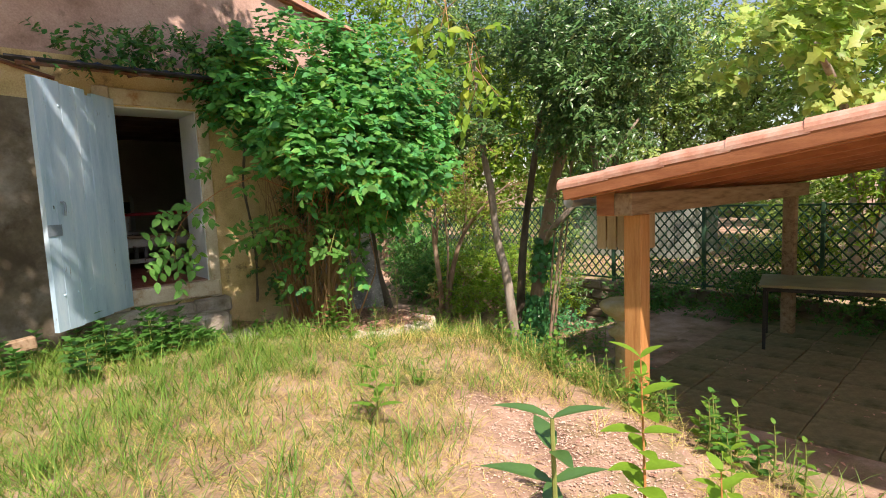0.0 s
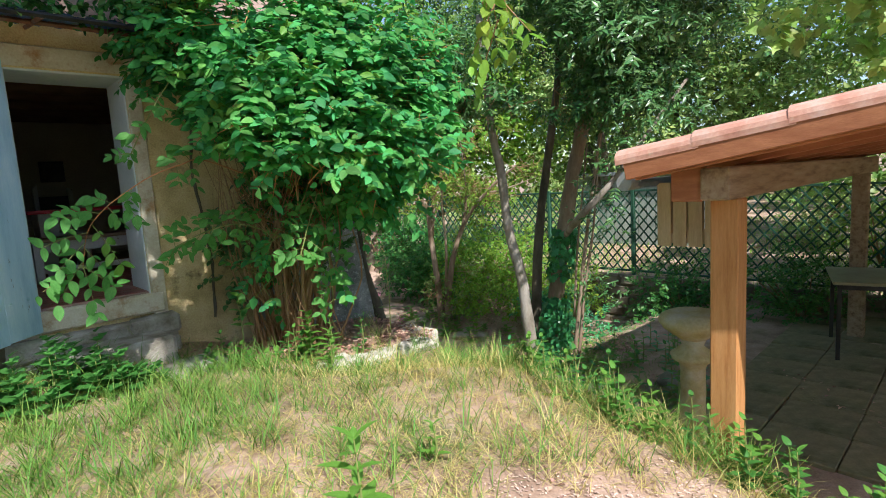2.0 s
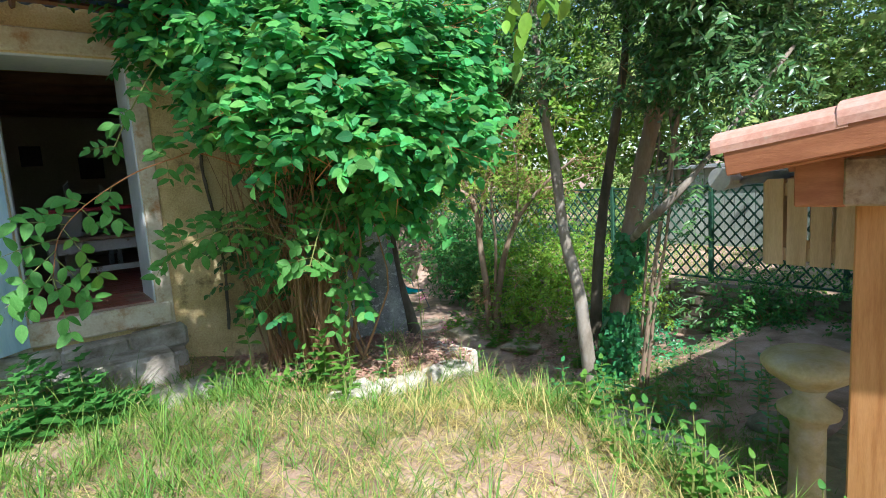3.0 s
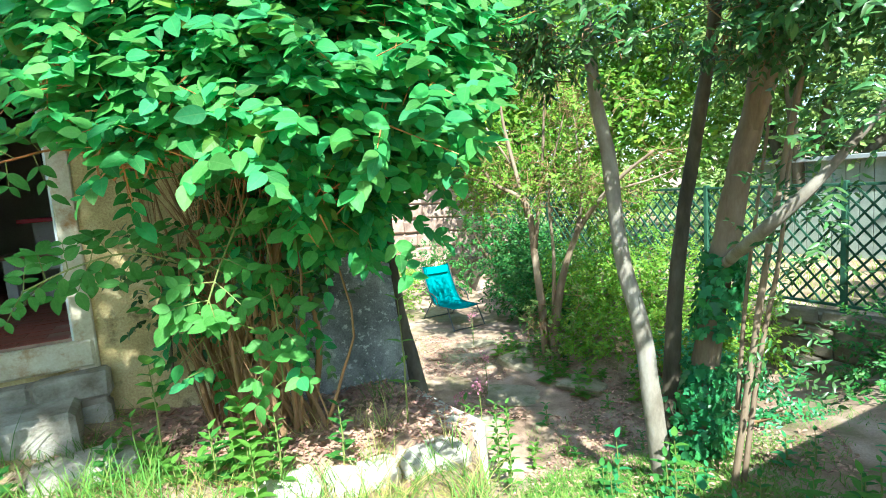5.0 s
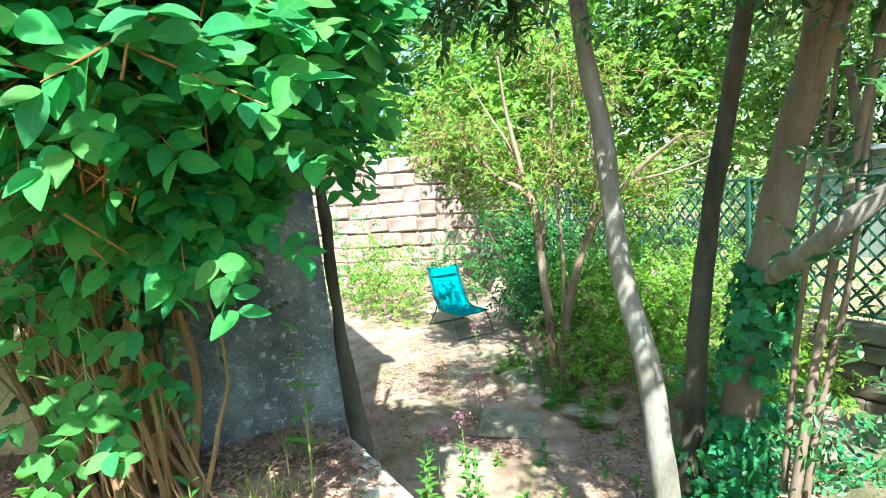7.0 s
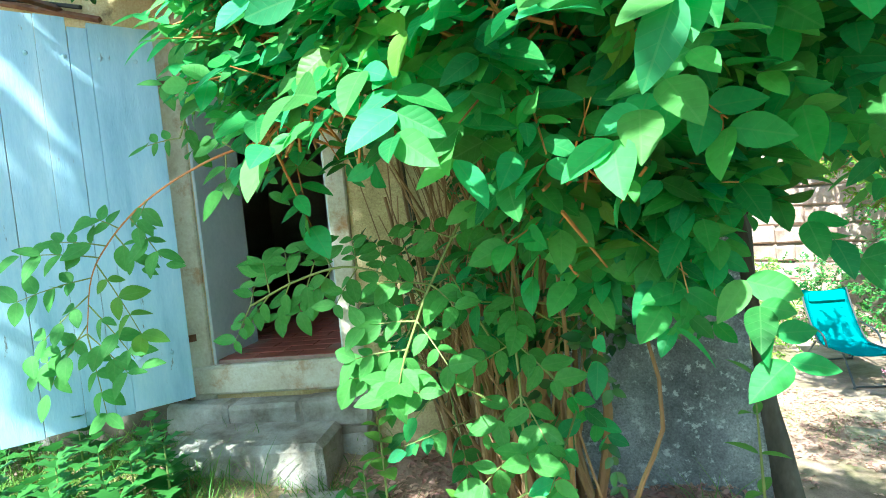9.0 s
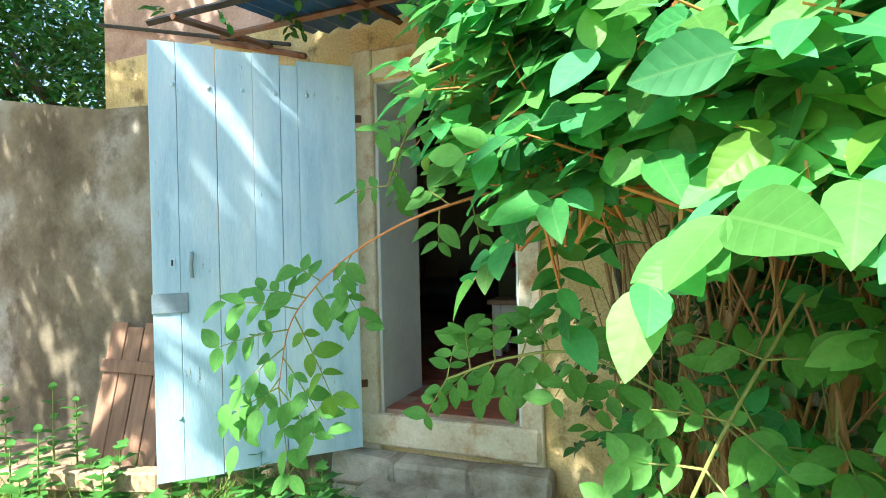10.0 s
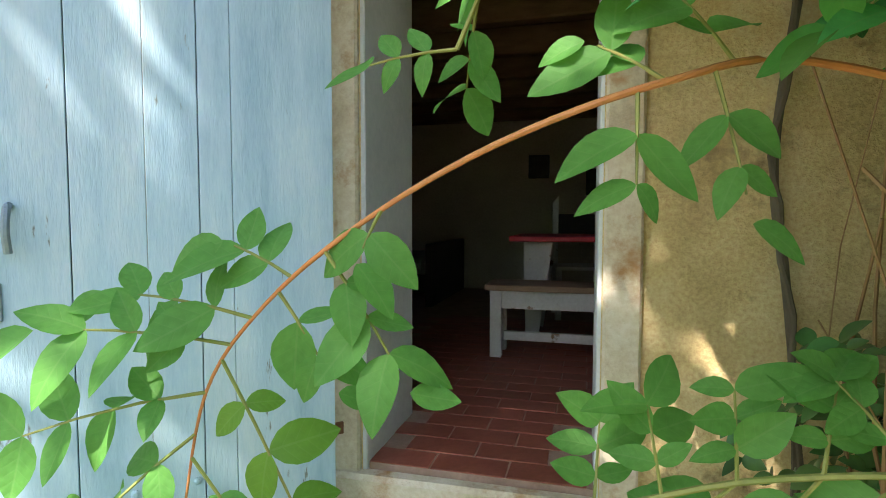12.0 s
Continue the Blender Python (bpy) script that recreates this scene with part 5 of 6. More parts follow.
# ---- shrubs along the sunken path ----
elder = tree("elder_bush", "loose elder bush with tan stems forking low", [
    ([(-0.33, 10.22, -0.95), (-0.35, 10.2, -0.3), (-0.42, 10.2, 0.54), (-0.49, 10.2, 1.17), (-0.91, 10.15, 1.49), (-1.2, 10.1, 2.04)], 0.062, 0.014),
    ([(-0.47, 10.2, 1.0), (-0.7, 10.2, 2.08), (-0.76, 10.2, 2.7)], 0.03, 0.01),
    ([(-0.41, 10.2, 0.6), (-0.27, 10.25, 1.65), (-0.21, 10.3, 2.5)], 0.032, 0.01),
    ([(-0.2, 10.12, -0.95), (-0.2, 10.1, -0.5), (-0.07, 10.1, 0.25), (0.17, 10.1, 0.86), (0.59, 10.0, 1.37), (1.0, 9.9, 1.69)], 0.065, 0.014),
    ([(-0.27, 10.22, -0.9), (-0.18, 10.2, 0.43), (-0.2, 10.2, 1.32), (0.02, 10.2, 2.21)], 0.03, 0.008),
    ([(0.1, 10.1, 0.7), (0.2, 10.1, 1.3), (0.15, 10.0, 2.2)], 0.026, 0.008), ([(0.5, 10.02, 1.28), (0.9, 10.1, 1.35), (1.35, 10.1, 1.5)], 0.018, 0.006),
    ([(-0.85, 10.15, 1.46), (-1.3, 10.0, 1.55), (-1.7, 9.9, 1.5)], 0.016, 0.005), ([(-0.6, 10.2, 1.6), (-1.0, 10.4, 2.2), (-1.3, 10.5, 2.7)], 0.016, 0.005)],
    [(-0.6, 10.2, 2.3, 1.0, 0.8, 0.7), (0.4, 10.3, 2.0, 0.8, 0.8, 0.6), (-1.4, 10.4, 1.9, 0.6, 0.6, 0.5), (-0.9, 10.5, 1.4, 0.7, 0.4, 0.5), (0.5, 10.5, 1.2, 0.6, 0.4, 0.5), (1.0, 10.1, 1.7, 0.5, 0.5, 0.35), (-0.2, 10.0, 1.7, 0.8, 0.4, 0.7), (0.6, 9.9, 1.6, 0.6, 0.4, 0.5), (-1.1, 9.9, 1.9, 0.7, 0.4, 0.5)], 1500, 8, 0.055, 0.022, "lance", M_LIGHT, M_BARK_WARM, (-0.28, 10.2, -0.98), shell=0.9, gap=-0.1, twigs=(1500, M_STEM))
foliage("young_growth", [(-0.15, -0.1, 0.6, 0.25, 0.15, 0.35), (0.35, -0.15, 1.0, 0.22, 0.15, 0.4), (0.25, -0.2, 0.45, 0.3, 0.15, 0.25)], 60, 8, 0.06, 0.024, "lance", M_SAGE, elder, shell=0.9, gap=-0.5, twigs=(60, M_STEM), label="pale leafy shoots along the stems")["kind"] = "stuff"
for lbl, base, blobs, cnt, mt, ln in (
        ("dense green hedge bush beside the path", (0.9, 10.6, -0.62), [(0.9, 10.5, 0.0, 0.9, 0.6, 0.75), (0.3, 10.9, 0.0, 0.8, 0.5, 0.7), (1.7, 9.7, -0.35, 0.6, 0.5, 0.65), (0.25, 9.95, -0.45, 0.45, 0.3, 0.25), (1.0, 9.6, -0.55, 0.7, 0.35, 0.3)], 2500, M_LIGHT, 0.055),
        ("dark laurel bush behind the lounger", (-0.9, 12.6, -0.98), [(-0.9, 12.6, -0.1, 0.8, 0.8, 0.9), (-0.4, 12.0, -0.3, 0.7, 0.6, 0.7), (-1.2, 13.2, 0.3, 0.6, 0.6, 0.9)], 2000, M_HEDGE, 0.07),
        ("yellow-green bush at the foot of the stone wall", (-3.6, 12.8, -0.98), [(-3.6, 12.8, -0.5, 0.8, 0.7, 0.55), (-4.3, 13.4, -0.2, 0.9, 0.8, 0.8)], 600, M_LIGHT, 0.06),
        ("green bush against the stone wall", (-3.2, 14.4, -0.98), [(-3.2, 14.4, -0.3, 1.0, 0.6, 0.7), (-2.0, 14.6, 0.4, 0.9, 0.7, 1.2), (-5.4, 14.2, 0.0, 1.0, 0.7, 1.0)], 900, M_HEDGE, 0.07),
        ("shady bush under the boundary wall", (3.2, 9.0, -0.9), [(3.2, 9.0, -0.4, 0.8, 0.45, 0.65), (4.3, 8.0, -0.1, 1.0, 0.42, 0.6), (5.6, 6.9, 0.0, 1.0, 0.42, 0.6), (3.0, 8.6, -0.7, 0.6, 0.4, 0.3)], 2000, M_HEDGE, 0.06),
        ("low ivy bush at the foot of the trees", (1.6, 8.3, -0.8), [(1.6, 8.3, -0.6, 0.5, 0.4, 0.35), (1.3, 9.3, -0.6, 0.6, 0.5, 0.4)], 350, M_IVY, 0.06),
        ("hedge of pale leaves across the lawn", (2.2, 13.9, -0.33), [(2.2, 13.9, 0.5, 1.2, 0.5, 0.9), (0.4, 14.6, 0.6, 1.2, 0.6, 1.0), (7.2, 12.2, 0.5, 1.0, 0.8, 1.0)], 1500, M_SAGE, 0.08),
        ("shrub on the lattice with orange berries", (5.2, 8.0, -0.4), [(5.2, 8.0, 0.75, 0.5, 0.4, 0.8), (5.7, 7.7, 1.6, 0.6, 0.5, 0.6)], 420, M_LIGHT, 0.08)):
    b = thing("bush", pose(*base), lbl, "bush")
    P0 = [(x - base[0], y - base[1], z - base[2], a, bb, c) for x, y, z, a, bb, c in blobs]
    floor_z = float(land(base[0], base[1])) - base[2] + 0.02
    foliage("leaves", P0, cnt, 8, ln, ln * 0.45, "diamond", mt, b, shell=0.8, gap=-0.45, keep=lambda P: P[:, 2] > 0.0)
    bm = bmesh.new()
    for x, y, z, a, bb, c in P0:
        for i in range(5):
            e = Vector((x + random.uniform(-a, a) * 0.6, y + random.uniform(-bb, bb) * 0.6, z + random.uniform(0, c) * 0.6))
            tube(bm, [Vector((x * 0.7, y * 0.7, -0.05)), Vector((x, y, max(0.05, z * 0.5))), e], (0.015, 0.011, 0.005), 5)
    tagged(part("brushwood", bm, M_STEM, b), kind="stuff")

# ---- overhead: tree whose twigs hang into view; fig; trees all round ----
# the high crown is unseen; its lobes are placed to shade the house front
plum = tree("plum_tree", "overhanging tree with drooping yellow-green twigs", [
    ([(-3.6, 0.4, 0.1), (-3.4, 0.5, 2.2), (-2.9, 0.8, 4.2), (-2.2, 1.6, 5.6)], 0.14, 0.06), ([(-2.8, 1.0, 3.6), (-1.5, 3.0, 4.3), (0.1, 4.3, 3.2)], 0.05, 0.008)],
    [(-1.12, 2.89, 5.8, 0.7, 0.9, 0.45), (-1.12, 1.49, 5.7, 0.7, 0.8, 0.45), (-1.87, 1.99, 5.6, 0.9, 0.9, 0.6), (-2.02, 3.49, 5.9, 0.7, 0.8, 0.45), (-3.02, 1.09, 5.5, 1.3, 1.1, 0.8), (-4.32, -0.11, 5.3, 1.4, 1.2, 0.8), (-3.02, 2.39, 6.5, 1.5, 1.4, 0.6), (-5.22, 1.04, 6.0, 1.4, 1.2, 0.7), (-4.52, 0.74, 6.5, 1.6, 1.5, 0.6), (-5.52, -0.76, 5.6, 1.3, 1.2, 0.7), (-2.54, 2.49, 6.0, 0.8, 0.7, 0.4), (-2.1, 3.9, 5.9, 0.9, 0.7, 0.35), (-3.2, 3.4, 6.0, 0.8, 0.7, 0.35), (-0.3, 1.7, 5.8, 0.6, 0.7, 0.35)], 5600, 8, 0.1, 0.055, "oval", M_LIGHT, M_BARK_DARK, (-3.6, 0.4, 0.25), shell=0.95, gap=-0.3, gap_f=3.6)
foliage("hanging_leaves", [(x + 3.6, y - 0.4, z - 0.25, a, b, c) for x, y, z, a, b, c in ((0.33, 4.3, 2.5, 0.12, 0.14, 0.36), (0.05, 4.38, 2.95, 0.25, 0.12, 0.2))], 20, 7, 0.1, 0.05, "oval", M_LIGHT, plum, shell=0.9, gap=-0.9, droop=0.8, twigs=(90, M_STEM))

fig = tree("fig_tree", "fig tree with big lobed sunlit leaves above the roof", [
    ([(6.3, 8.8, -0.5), (6.1, 8.6, 1.2), (5.6, 8.1, 2.4), (4.6, 7.2, 3.2)], 0.12, 0.04), ([(6.1, 8.6, 1.2), (6.8, 8.2, 2.6), (7.2, 7.6, 3.6)], 0.08, 0.03)],
    [(4.7, 7.1, 3.2, 1.3, 1.0, 0.8), (6.2, 7.6, 3.3, 1.4, 1.2, 1.1), (4.0, 6.9, 2.7, 0.6, 0.6, 0.35), (7.8, 7.4, 2.9, 1.2, 1.2, 1.2), (7.0, 8.2, 4.6, 1.6, 1.0, 0.8)], 1000, 6, 0.17, 0.17, "lobed", M_FIG, M_BARK_PALE, (6.3, 8.8, -0.35), step=0.1, shell=0.7, gap=-0.05)

for lbl, base, blobs, cnt, mt, ln in (
        ("olive-green tree behind the shelter", (3.9, 14.9, -0.35), [(4.6, 14.6, 4.6, 2.9, 1.5, 2.6), (1.9, 14.9, 5.4, 2.2, 1.2, 2.2), (6.6, 14.4, 3.4, 1.8, 1.2, 1.4), (3.2, 13.8, 3.6, 1.4, 1.0, 1.0)], 4200, M_SAGE, 0.11),
        ("bright yellow-green tree behind the house", (-0.8, 17.5, -0.4), [(-0.8, 17.0, 4.4, 2.6, 2.0, 3.2), (1.6, 16.5, 3.8, 2.2, 2.0, 3.2), (-1.8, 14.8, 3.2, 1.3, 1.0, 1.8)], 3600, M_LIGHT, 0.17),
        ("tall leafy tree behind the stone wall", (-5.0, 18.5, -0.4), [(-5.0, 18.0, 4.2, 3.0, 1.6, 2.8), (-2.6, 17.4, 3.0, 2.0, 1.4, 1.9), (-3.2, 17.2, 7.2, 2.6, 1.6, 2.6)], 3200, M_LIGHT, 0.17),
        ("broad green tree across the lawn", (5.8, 15.5, -0.35), [(5.6, 15.3, 4.0, 2.6, 2.0, 3.0), (8.2, 14.2, 4.5, 2.4, 2.0, 2.8), (4.0, 15.8, 2.0, 1.5, 1.2, 1.6)], 2600, M_SAGE, 0.16),
        ("sunlit tree beyond the shelter", (10.5, 10.0, -0.35), [(10.0, 9.6, 4.6, 2.4, 2.4, 2.6), (9.0, 11.5, 5.0, 2.4, 2.0, 2.4), (11.5, 7.0, 3.6, 2.4, 2.4, 2.6)], 2200, M_LIGHT, 0.17),
        ("dark leafy tree behind the garden wall", (-7.6, 4.6, -0.2), [(-7.2, 4.6, 3.7, 1.4, 1.4, 1.2), (-7.2, 2.4, 3.8, 1.4, 1.6, 1.3), (-6.2, 3.6, 3.0, 0.6, 0.7, 0.5), (-7.9, 3.2, 4.6, 1.5, 1.8, 1.2), (-7.6, 1.4, 4.4, 1.3, 1.2, 1.2)], 3800, M_HEDGE, 0.1)):
    ts = [([base, (base[0] * 0.7 + x * 0.3, base[1] * 0.7 + y * 0.3, z * 0.4), (x, y, z)], 0.14, 0.04) for x, y, z, a, b, c in blobs]
    tree("tree", lbl, ts, blobs, cnt, 8, ln, ln * 0.5, "diamond", mt, M_BARK_DARK, base, shell=0.8, gap=-0.4, step=ln * 0.8)
# far woods all round
ring = []
for i in range(46):
    a = i / 46 * 2 * math.pi + 0.07
    R = 24 + 5 * math.sin(i * 2.3)
    h = 5.6 + 1.6 * math.sin(i * 1.7)
    ring.append((math.sin(a) * R, 5 + math.cos(a) * R, h * 0.55, 3.0, 3.0, h))
woods = part("woods", leaves("woods", *[q for q in crown_points(ring, 14000, 4, 0.35, shell=0.6, gap=-0.6, gap_f=0.6)[:3]], 0.5, 0.3, "diamond"), M_SAGE)
tagged(woods, "hazy green trees closing the garden all round", "woods", kind="stuff")

# ---- grass, litter and weeds ----
def scatter(n, x0, x1, y0, y1, test):
    P = np.stack([rng.uniform(x0, x1, n), rng.uniform(y0, y1, n), np.zeros(n)], 1)
    P = P[test(P)]
    P[:, 2] = land(P[:, 0], P[:, 1])
    return P


def is_terrace(P):
    return (P[:, 1] < np.interp(P[:, 0], EDGE_X, EDGE_Y) + 0.05) & before_front(P, 0.02)


def bare(P):
    """Where the earth shows: a patch by the shelter and small gaps."""
    q = P.copy()
    q[:, 2] = 0
    d = np.hypot((P[:, 0] - 0.95) / 0.85, (P[:, 1] - 3.0) / 1.2)
    return (wave(q, 3.1) * 0.5 + wave(q, 7.7) * 0.4 + 1.5 * (1 - np.clip(d, 0, 1.5))) - 0.35


def blades(name, P, ln, wd, lean, material, label, category="grass"):
    n = len(P)
    a = rng.uniform(0, 6.283, n)
    tilt = rng.uniform(0.1, 1.0, n) * lean
    D = np.stack([np.cos(a) * tilt, np.sin(a) * tilt, np.ones(n)], 1)
    U = np.stack([np.cos(a), np.sin(a), -0.2 * np.ones(n)], 1)
    size = ln * rng.uniform(0.4, 1.25, n)
    ob = part(name, leaves(name, P - np.array([0, 0, 0.01]), D, -U, size, wd, "blade", fold=0.1, curl=0.45), material)
    return tagged(ob, label, category, kind="stuff")


def near_kerb(P):
    return (P[:, 1] > 5.2 + 0.75 * (P[:, 0] + 0.95)) & (P[:, 0] > -1.5) & (P[:, 0] < 0.0) & (wave(P, 6.0) < 0.25)


def is_bed(P):
    """The raised bed of dead leaves behind the kerb."""
    return (P[:, 1] > 5.62 + 0.75 * (P[:, 0] + 0.95)) & (P[:, 0] > -2.3)


P = scatter(105000, -4.2, 2.4, -0.6, 6.4, lambda P: is_terrace(P) & ~is_bed(P) & ~near_kerb(P))
P = P[bare(P) < rng.uniform(-0.4, 0.35, len(P))]
P = P[wave(P, 5.3) + 0.6 * wave(P, 11.0) > rng.uniform(-1.0, 0.35, len(P))]
dry = rng.random(len(P)) < np.clip(0.78 + 0.3 * wave(P, 1.3) - 0.45 * step01(-0.8, -1.8, P[:, 0]), 0.12, 0.92)
blades("dry_grass", P[dry], 0.13, 0.0038, 1.7, M_STRAW, "short sun-dried straw-coloured grass")
blades("grass", P[~dry], 0.14, 0.005, 1.2, M_GRASS, "sparse green lawn grass")
flat = scatter(42000, -3.5, 2.2, 0.2, 6.3, lambda P: is_terrace(P) & ~is_bed(P))
flat = flat[bare(flat) < rng.uniform(-0.1, 0.45, len(flat))]
n = len(flat)
a = rng.uniform(0, 6.283, n)
part_ob = part("straw", leaves("straw", flat + np.array([0, 0, 0.012]), np.stack([np.cos(a), np.sin(a), rng.uniform(-0.05, 0.3, n)], 1), np.tile((0.0, 0.0, 1.0), (n, 1)), rng.uniform(0.04, 0.15, n), 0.0032, "diamond"), M_STRAW)
tagged(part_ob, "loose straw lying on the dry lawn", "straw", kind="stuff")
# long tufts
cent = np.concatenate([scatter(420, -4.0, -1.2, 2.0, 5.6, is_terrace), scatter(60, -1.2, 0.2, 5.0, 6.0, lambda P: is_terrace(P) & ~is_bed(P)), scatter(9, -1.6, -0.3, 5.7, 6.5, is_terrace),
                       scatter(230, 0.2, 2.4, 2.6, 6.2, lambda P: abs(P[:, 1] - np.interp(P[:, 0], EDGE_X, EDGE_Y)) < 0.3), scatter(300, -2.2, 1.2, 1.2, 5.6, lambda P: is_terrace(P) & ~is_bed(P) & (bare(P) < 0.1))])
T = np.repeat(cent, 14, 0) + np.concatenate([rng.normal(size=(len(cent) * 14, 2)) * 0.035, np.zeros((len(cent) * 14, 1))], 1)
blades("tall_grass", T, 0.24, 0.0055, 0.9, M_GRASS, "tufts of long green grass", "grass")
cent = np.concatenate([scatter(80, -1.3, 0.6, 4.6, 6.2, is_terrace), scatter(60, 0.3, 1.8, 3.2, 5.6, is_terrace)])
T = np.repeat(cent, 12, 0) + np.concatenate([rng.normal(size=(len(cent) * 12, 2)) * 0.03, np.zeros((len(cent) * 12, 1))], 1)
blades("tall_dry_grass", T, 0.22, 0.005, 1.1, M_STRAW, "tufts of long dry grass", "grass")
low_ok = lambda P: (P[:, 1] > np.interp(P[:, 0], EDGE_X, EDGE_Y) + 0.2) & before_front(P, 0.1) & (wave(P, 1.6) > 0.05) & ((P[:, 0] - WALL_P[0]) * 0.69 + (P[:, 1] - WALL_P[1]) * 0.72 < 0)
blades("moss_grass", scatter(26000, -3.5, 2.4, 5.0, 11.5, low_ok), 0.06, 0.005, 1.2, M_GRASS, "low green growth on the sunken path")
P = scatter(60000, -0.5, 2.3, 5.6, 8.1, lambda P: (P[:, 1] > np.interp(P[:, 0], EDGE_X, EDGE_Y) + 0.25) & before_front(P, 0.1))
d = np.hypot((P[:, 0] - 0.75) / 1.15, (P[:, 1] - 7.0) / 0.95)
P = P[(1.15 - d + 0.35 * wave(P, 4.1)) > rng.uniform(0, 0.8, len(P))]
Q = scatter(30000, 0.5, 2.5, 4.2, 6.4, lambda P: (P[:, 1] > np.interp(P[:, 0], EDGE_X, EDGE_Y) + 0.2) & before_front(P, 0.1))
d = np.hypot((Q[:, 0] - 1.45) / 0.85, (Q[:, 1] - 5.35) / 0.9)
P = np.concatenate([P, Q[(1.1 - d + 0.35 * wave(Q, 4.1)) > rng.uniform(0, 0.8, len(Q))]])
blades("creeping_grass", P, 0.075, 0.006, 1.6, M_GRASS, "low creeping green growth round the tree feet")
lawn_ok = lambda P: (P[:, 0] - WALL_P[0]) * 0.69 + (P[:, 1] - WALL_P[1]) * 0.72 > 0.35
# far lawn uses a brighter green than M_GRASS to stand in for sunlight
blades("far_grass", scatter(30000, -3, 14, 4, 18, lawn_ok), 0.14, 0.014, 1.0, M_LIGHT, "sunny lawn beyond the fence")
edge_band = lambda P: (abs(P[:, 1] - np.interp(P[:, 0], EDGE_X, EDGE_Y)) < 0.4)
cent = scatter(420, -0.3, 1.5, 3.8, 6.2, edge_band)
T = np.repeat(cent, 11, 0) + np.concatenate([rng.normal(size=(len(cent) * 11, 2)) * 0.03, np.zeros((len(cent) * 11, 1))], 1)
pick = rng.random(len(T)) < 0.35
blades("edge_grass", T[~pick], 0.27, 0.006, 1.0, M_GRASS, "long arching grass along the terrace edge")
blades("dry_edge_grass", T[pick], 0.25, 0.005, 1.2, M_STRAW, "long dry grass along the terrace edge")
# dead leaves
lit = np.concatenate([scatter(5200, -2.3, -0.2, 5.2, 6.9, lambda P: is_terrace(P) & is_bed(P)), scatter(500, -2.4, -0.3, 5.0, 6.2, is_terrace), scatter(15000, -2.6, 2.0, 6.4, 11.5, lambda P: before_front(P, 0.1) & (wave(P, 2.3) + 0.6 * wave(P, 6.1) > -0.25)), scatter(900, 0.5, 4.5, 1.0, 6.5, lambda P: ~is_terrace(P)), scatter(120, 0.3, 1.9, 2.2, 4.2, is_terrace)])
n = len(lit)
a = rng.uniform(0, 6.283, n)
ob = part("dead_leaves", leaves("dead_leaves", lit + np.array([0, 0, 0.012]), np.stack([np.cos(a), np.sin(a), rng.uniform(-0.1, 0.4, n)], 1), np.stack([rng.normal(size=n) * 0.4, rng.normal(size=n) * 0.4, np.ones(n)], 1), rng.uniform(0.025, 0.06, n), 0.022, "diamond", fold=0.3), M_LITTER)
tagged(ob, "reddish-brown dead leaves on the ground", "dead leaves", kind="stuff")

chips = scatter(34000, -0.6, 2.0, 0.8, 4.8, lambda P: is_terrace(P))
chips = chips[bare(chips) > rng.uniform(-0.1, 0.7, len(chips))]
n = len(chips)
a = rng.uniform(0, 6.283, n)
ob = part("chips", leaves("chips", chips + np.array([0, 0, 0.009]), np.stack([np.cos(a), np.sin(a), rng.uniform(-0.05, 0.12, n)], 1), np.stack([rng.normal(size=n) * 0.15, rng.normal(size=n) * 0.15, np.ones(n)], 1), rng.uniform(0.008, 0.03, n), rng.uniform(0.005, 0.014, n), "diamond", fold=0.15), M_CHIPS)
tagged(ob, "pale pinkish bark chips and dry litter on bare earth", "litter", kind="stuff")


def weed(x, y, h, n, ln, wd, label, mt=None, shape="ovate", name="weed", lean=(0, 0), stem=None, spread=0.35, start=0.3, z=None):
    """A stalk with leaves in crossed pairs."""
    z = float(land(x, y)) - 0.02 if z is None else z
    w = thing(name, pose(x, y, z), label, "plant", group="weeds")
    top = Vector((lean[0], lean[1], h))
    bm = bmesh.new()
    tube(bm, [(0, 0, 0), top * 0.5 + Vector((0.01, 0, 0)), top], (0.006, 0.005, 0.002), 6)
    part("stalk", bm, stem or M_GREENSTEM, w)
    me = leaves("leaf", np.zeros((1, 3)), np.array([[0, 1.0, 0]]), np.array([[0, 0, 1.0]]), ln, wd, shape, fold=0.12, curl=0.25)
    me.materials.append(mt or M_YOUNG)
    for i in range(n):
        t = start + (1 - start) * (i // 2) / max(1, n // 2 - 1)
        a = (i // 2) * 1.57 + (i % 2) * math.pi + random.uniform(-0.3, 0.3)
        put_leaf(w, top * t, (math.cos(a), math.sin(a), spread + 0.5 * max(0, t - 0.7) / 0.3), (-math.cos(a) * 0.3, -math.sin(a) * 0.3, 1), random.uniform(0.75, 1.1) * (1.1 - 0.45 * t), me)
    return w


random.seed(21)
weed(-0.29, 2.98, 0.46, 14, 0.17, 0.06, "fresh green weed with broad leaves in the dry lawn", M_YOUNG, spread=0.5)
weed(-0.08, 3.61, 0.2, 10, 0.08, 0.03, "small green weed in the dry lawn")
weed(0.335, 0.62, 1.13, 30, 0.1, 0.034, "tall dark stinging nettle close to the path", M_LAUREL, "lance", name="nettle", start=0.62, spread=-0.05)
weed(0.83, 1.94, 0.88, 22, 0.17, 0.085, "tall stalk with sunlit yellow-green leaves", M_LIGHT, lean=(0.0, 0.02), stem=M_REDSTEM, start=0.25)
weed(1.02, 1.78, 0.6, 16, 0.15, 0.075, "stalk with sunlit yellow-green leaves", M_LIGHT, stem=M_REDSTEM)
weed(1.25, 2.2, 0.5, 14, 0.13, 0.06, "leafy weed at the edge of the paving", M_LIGHT)
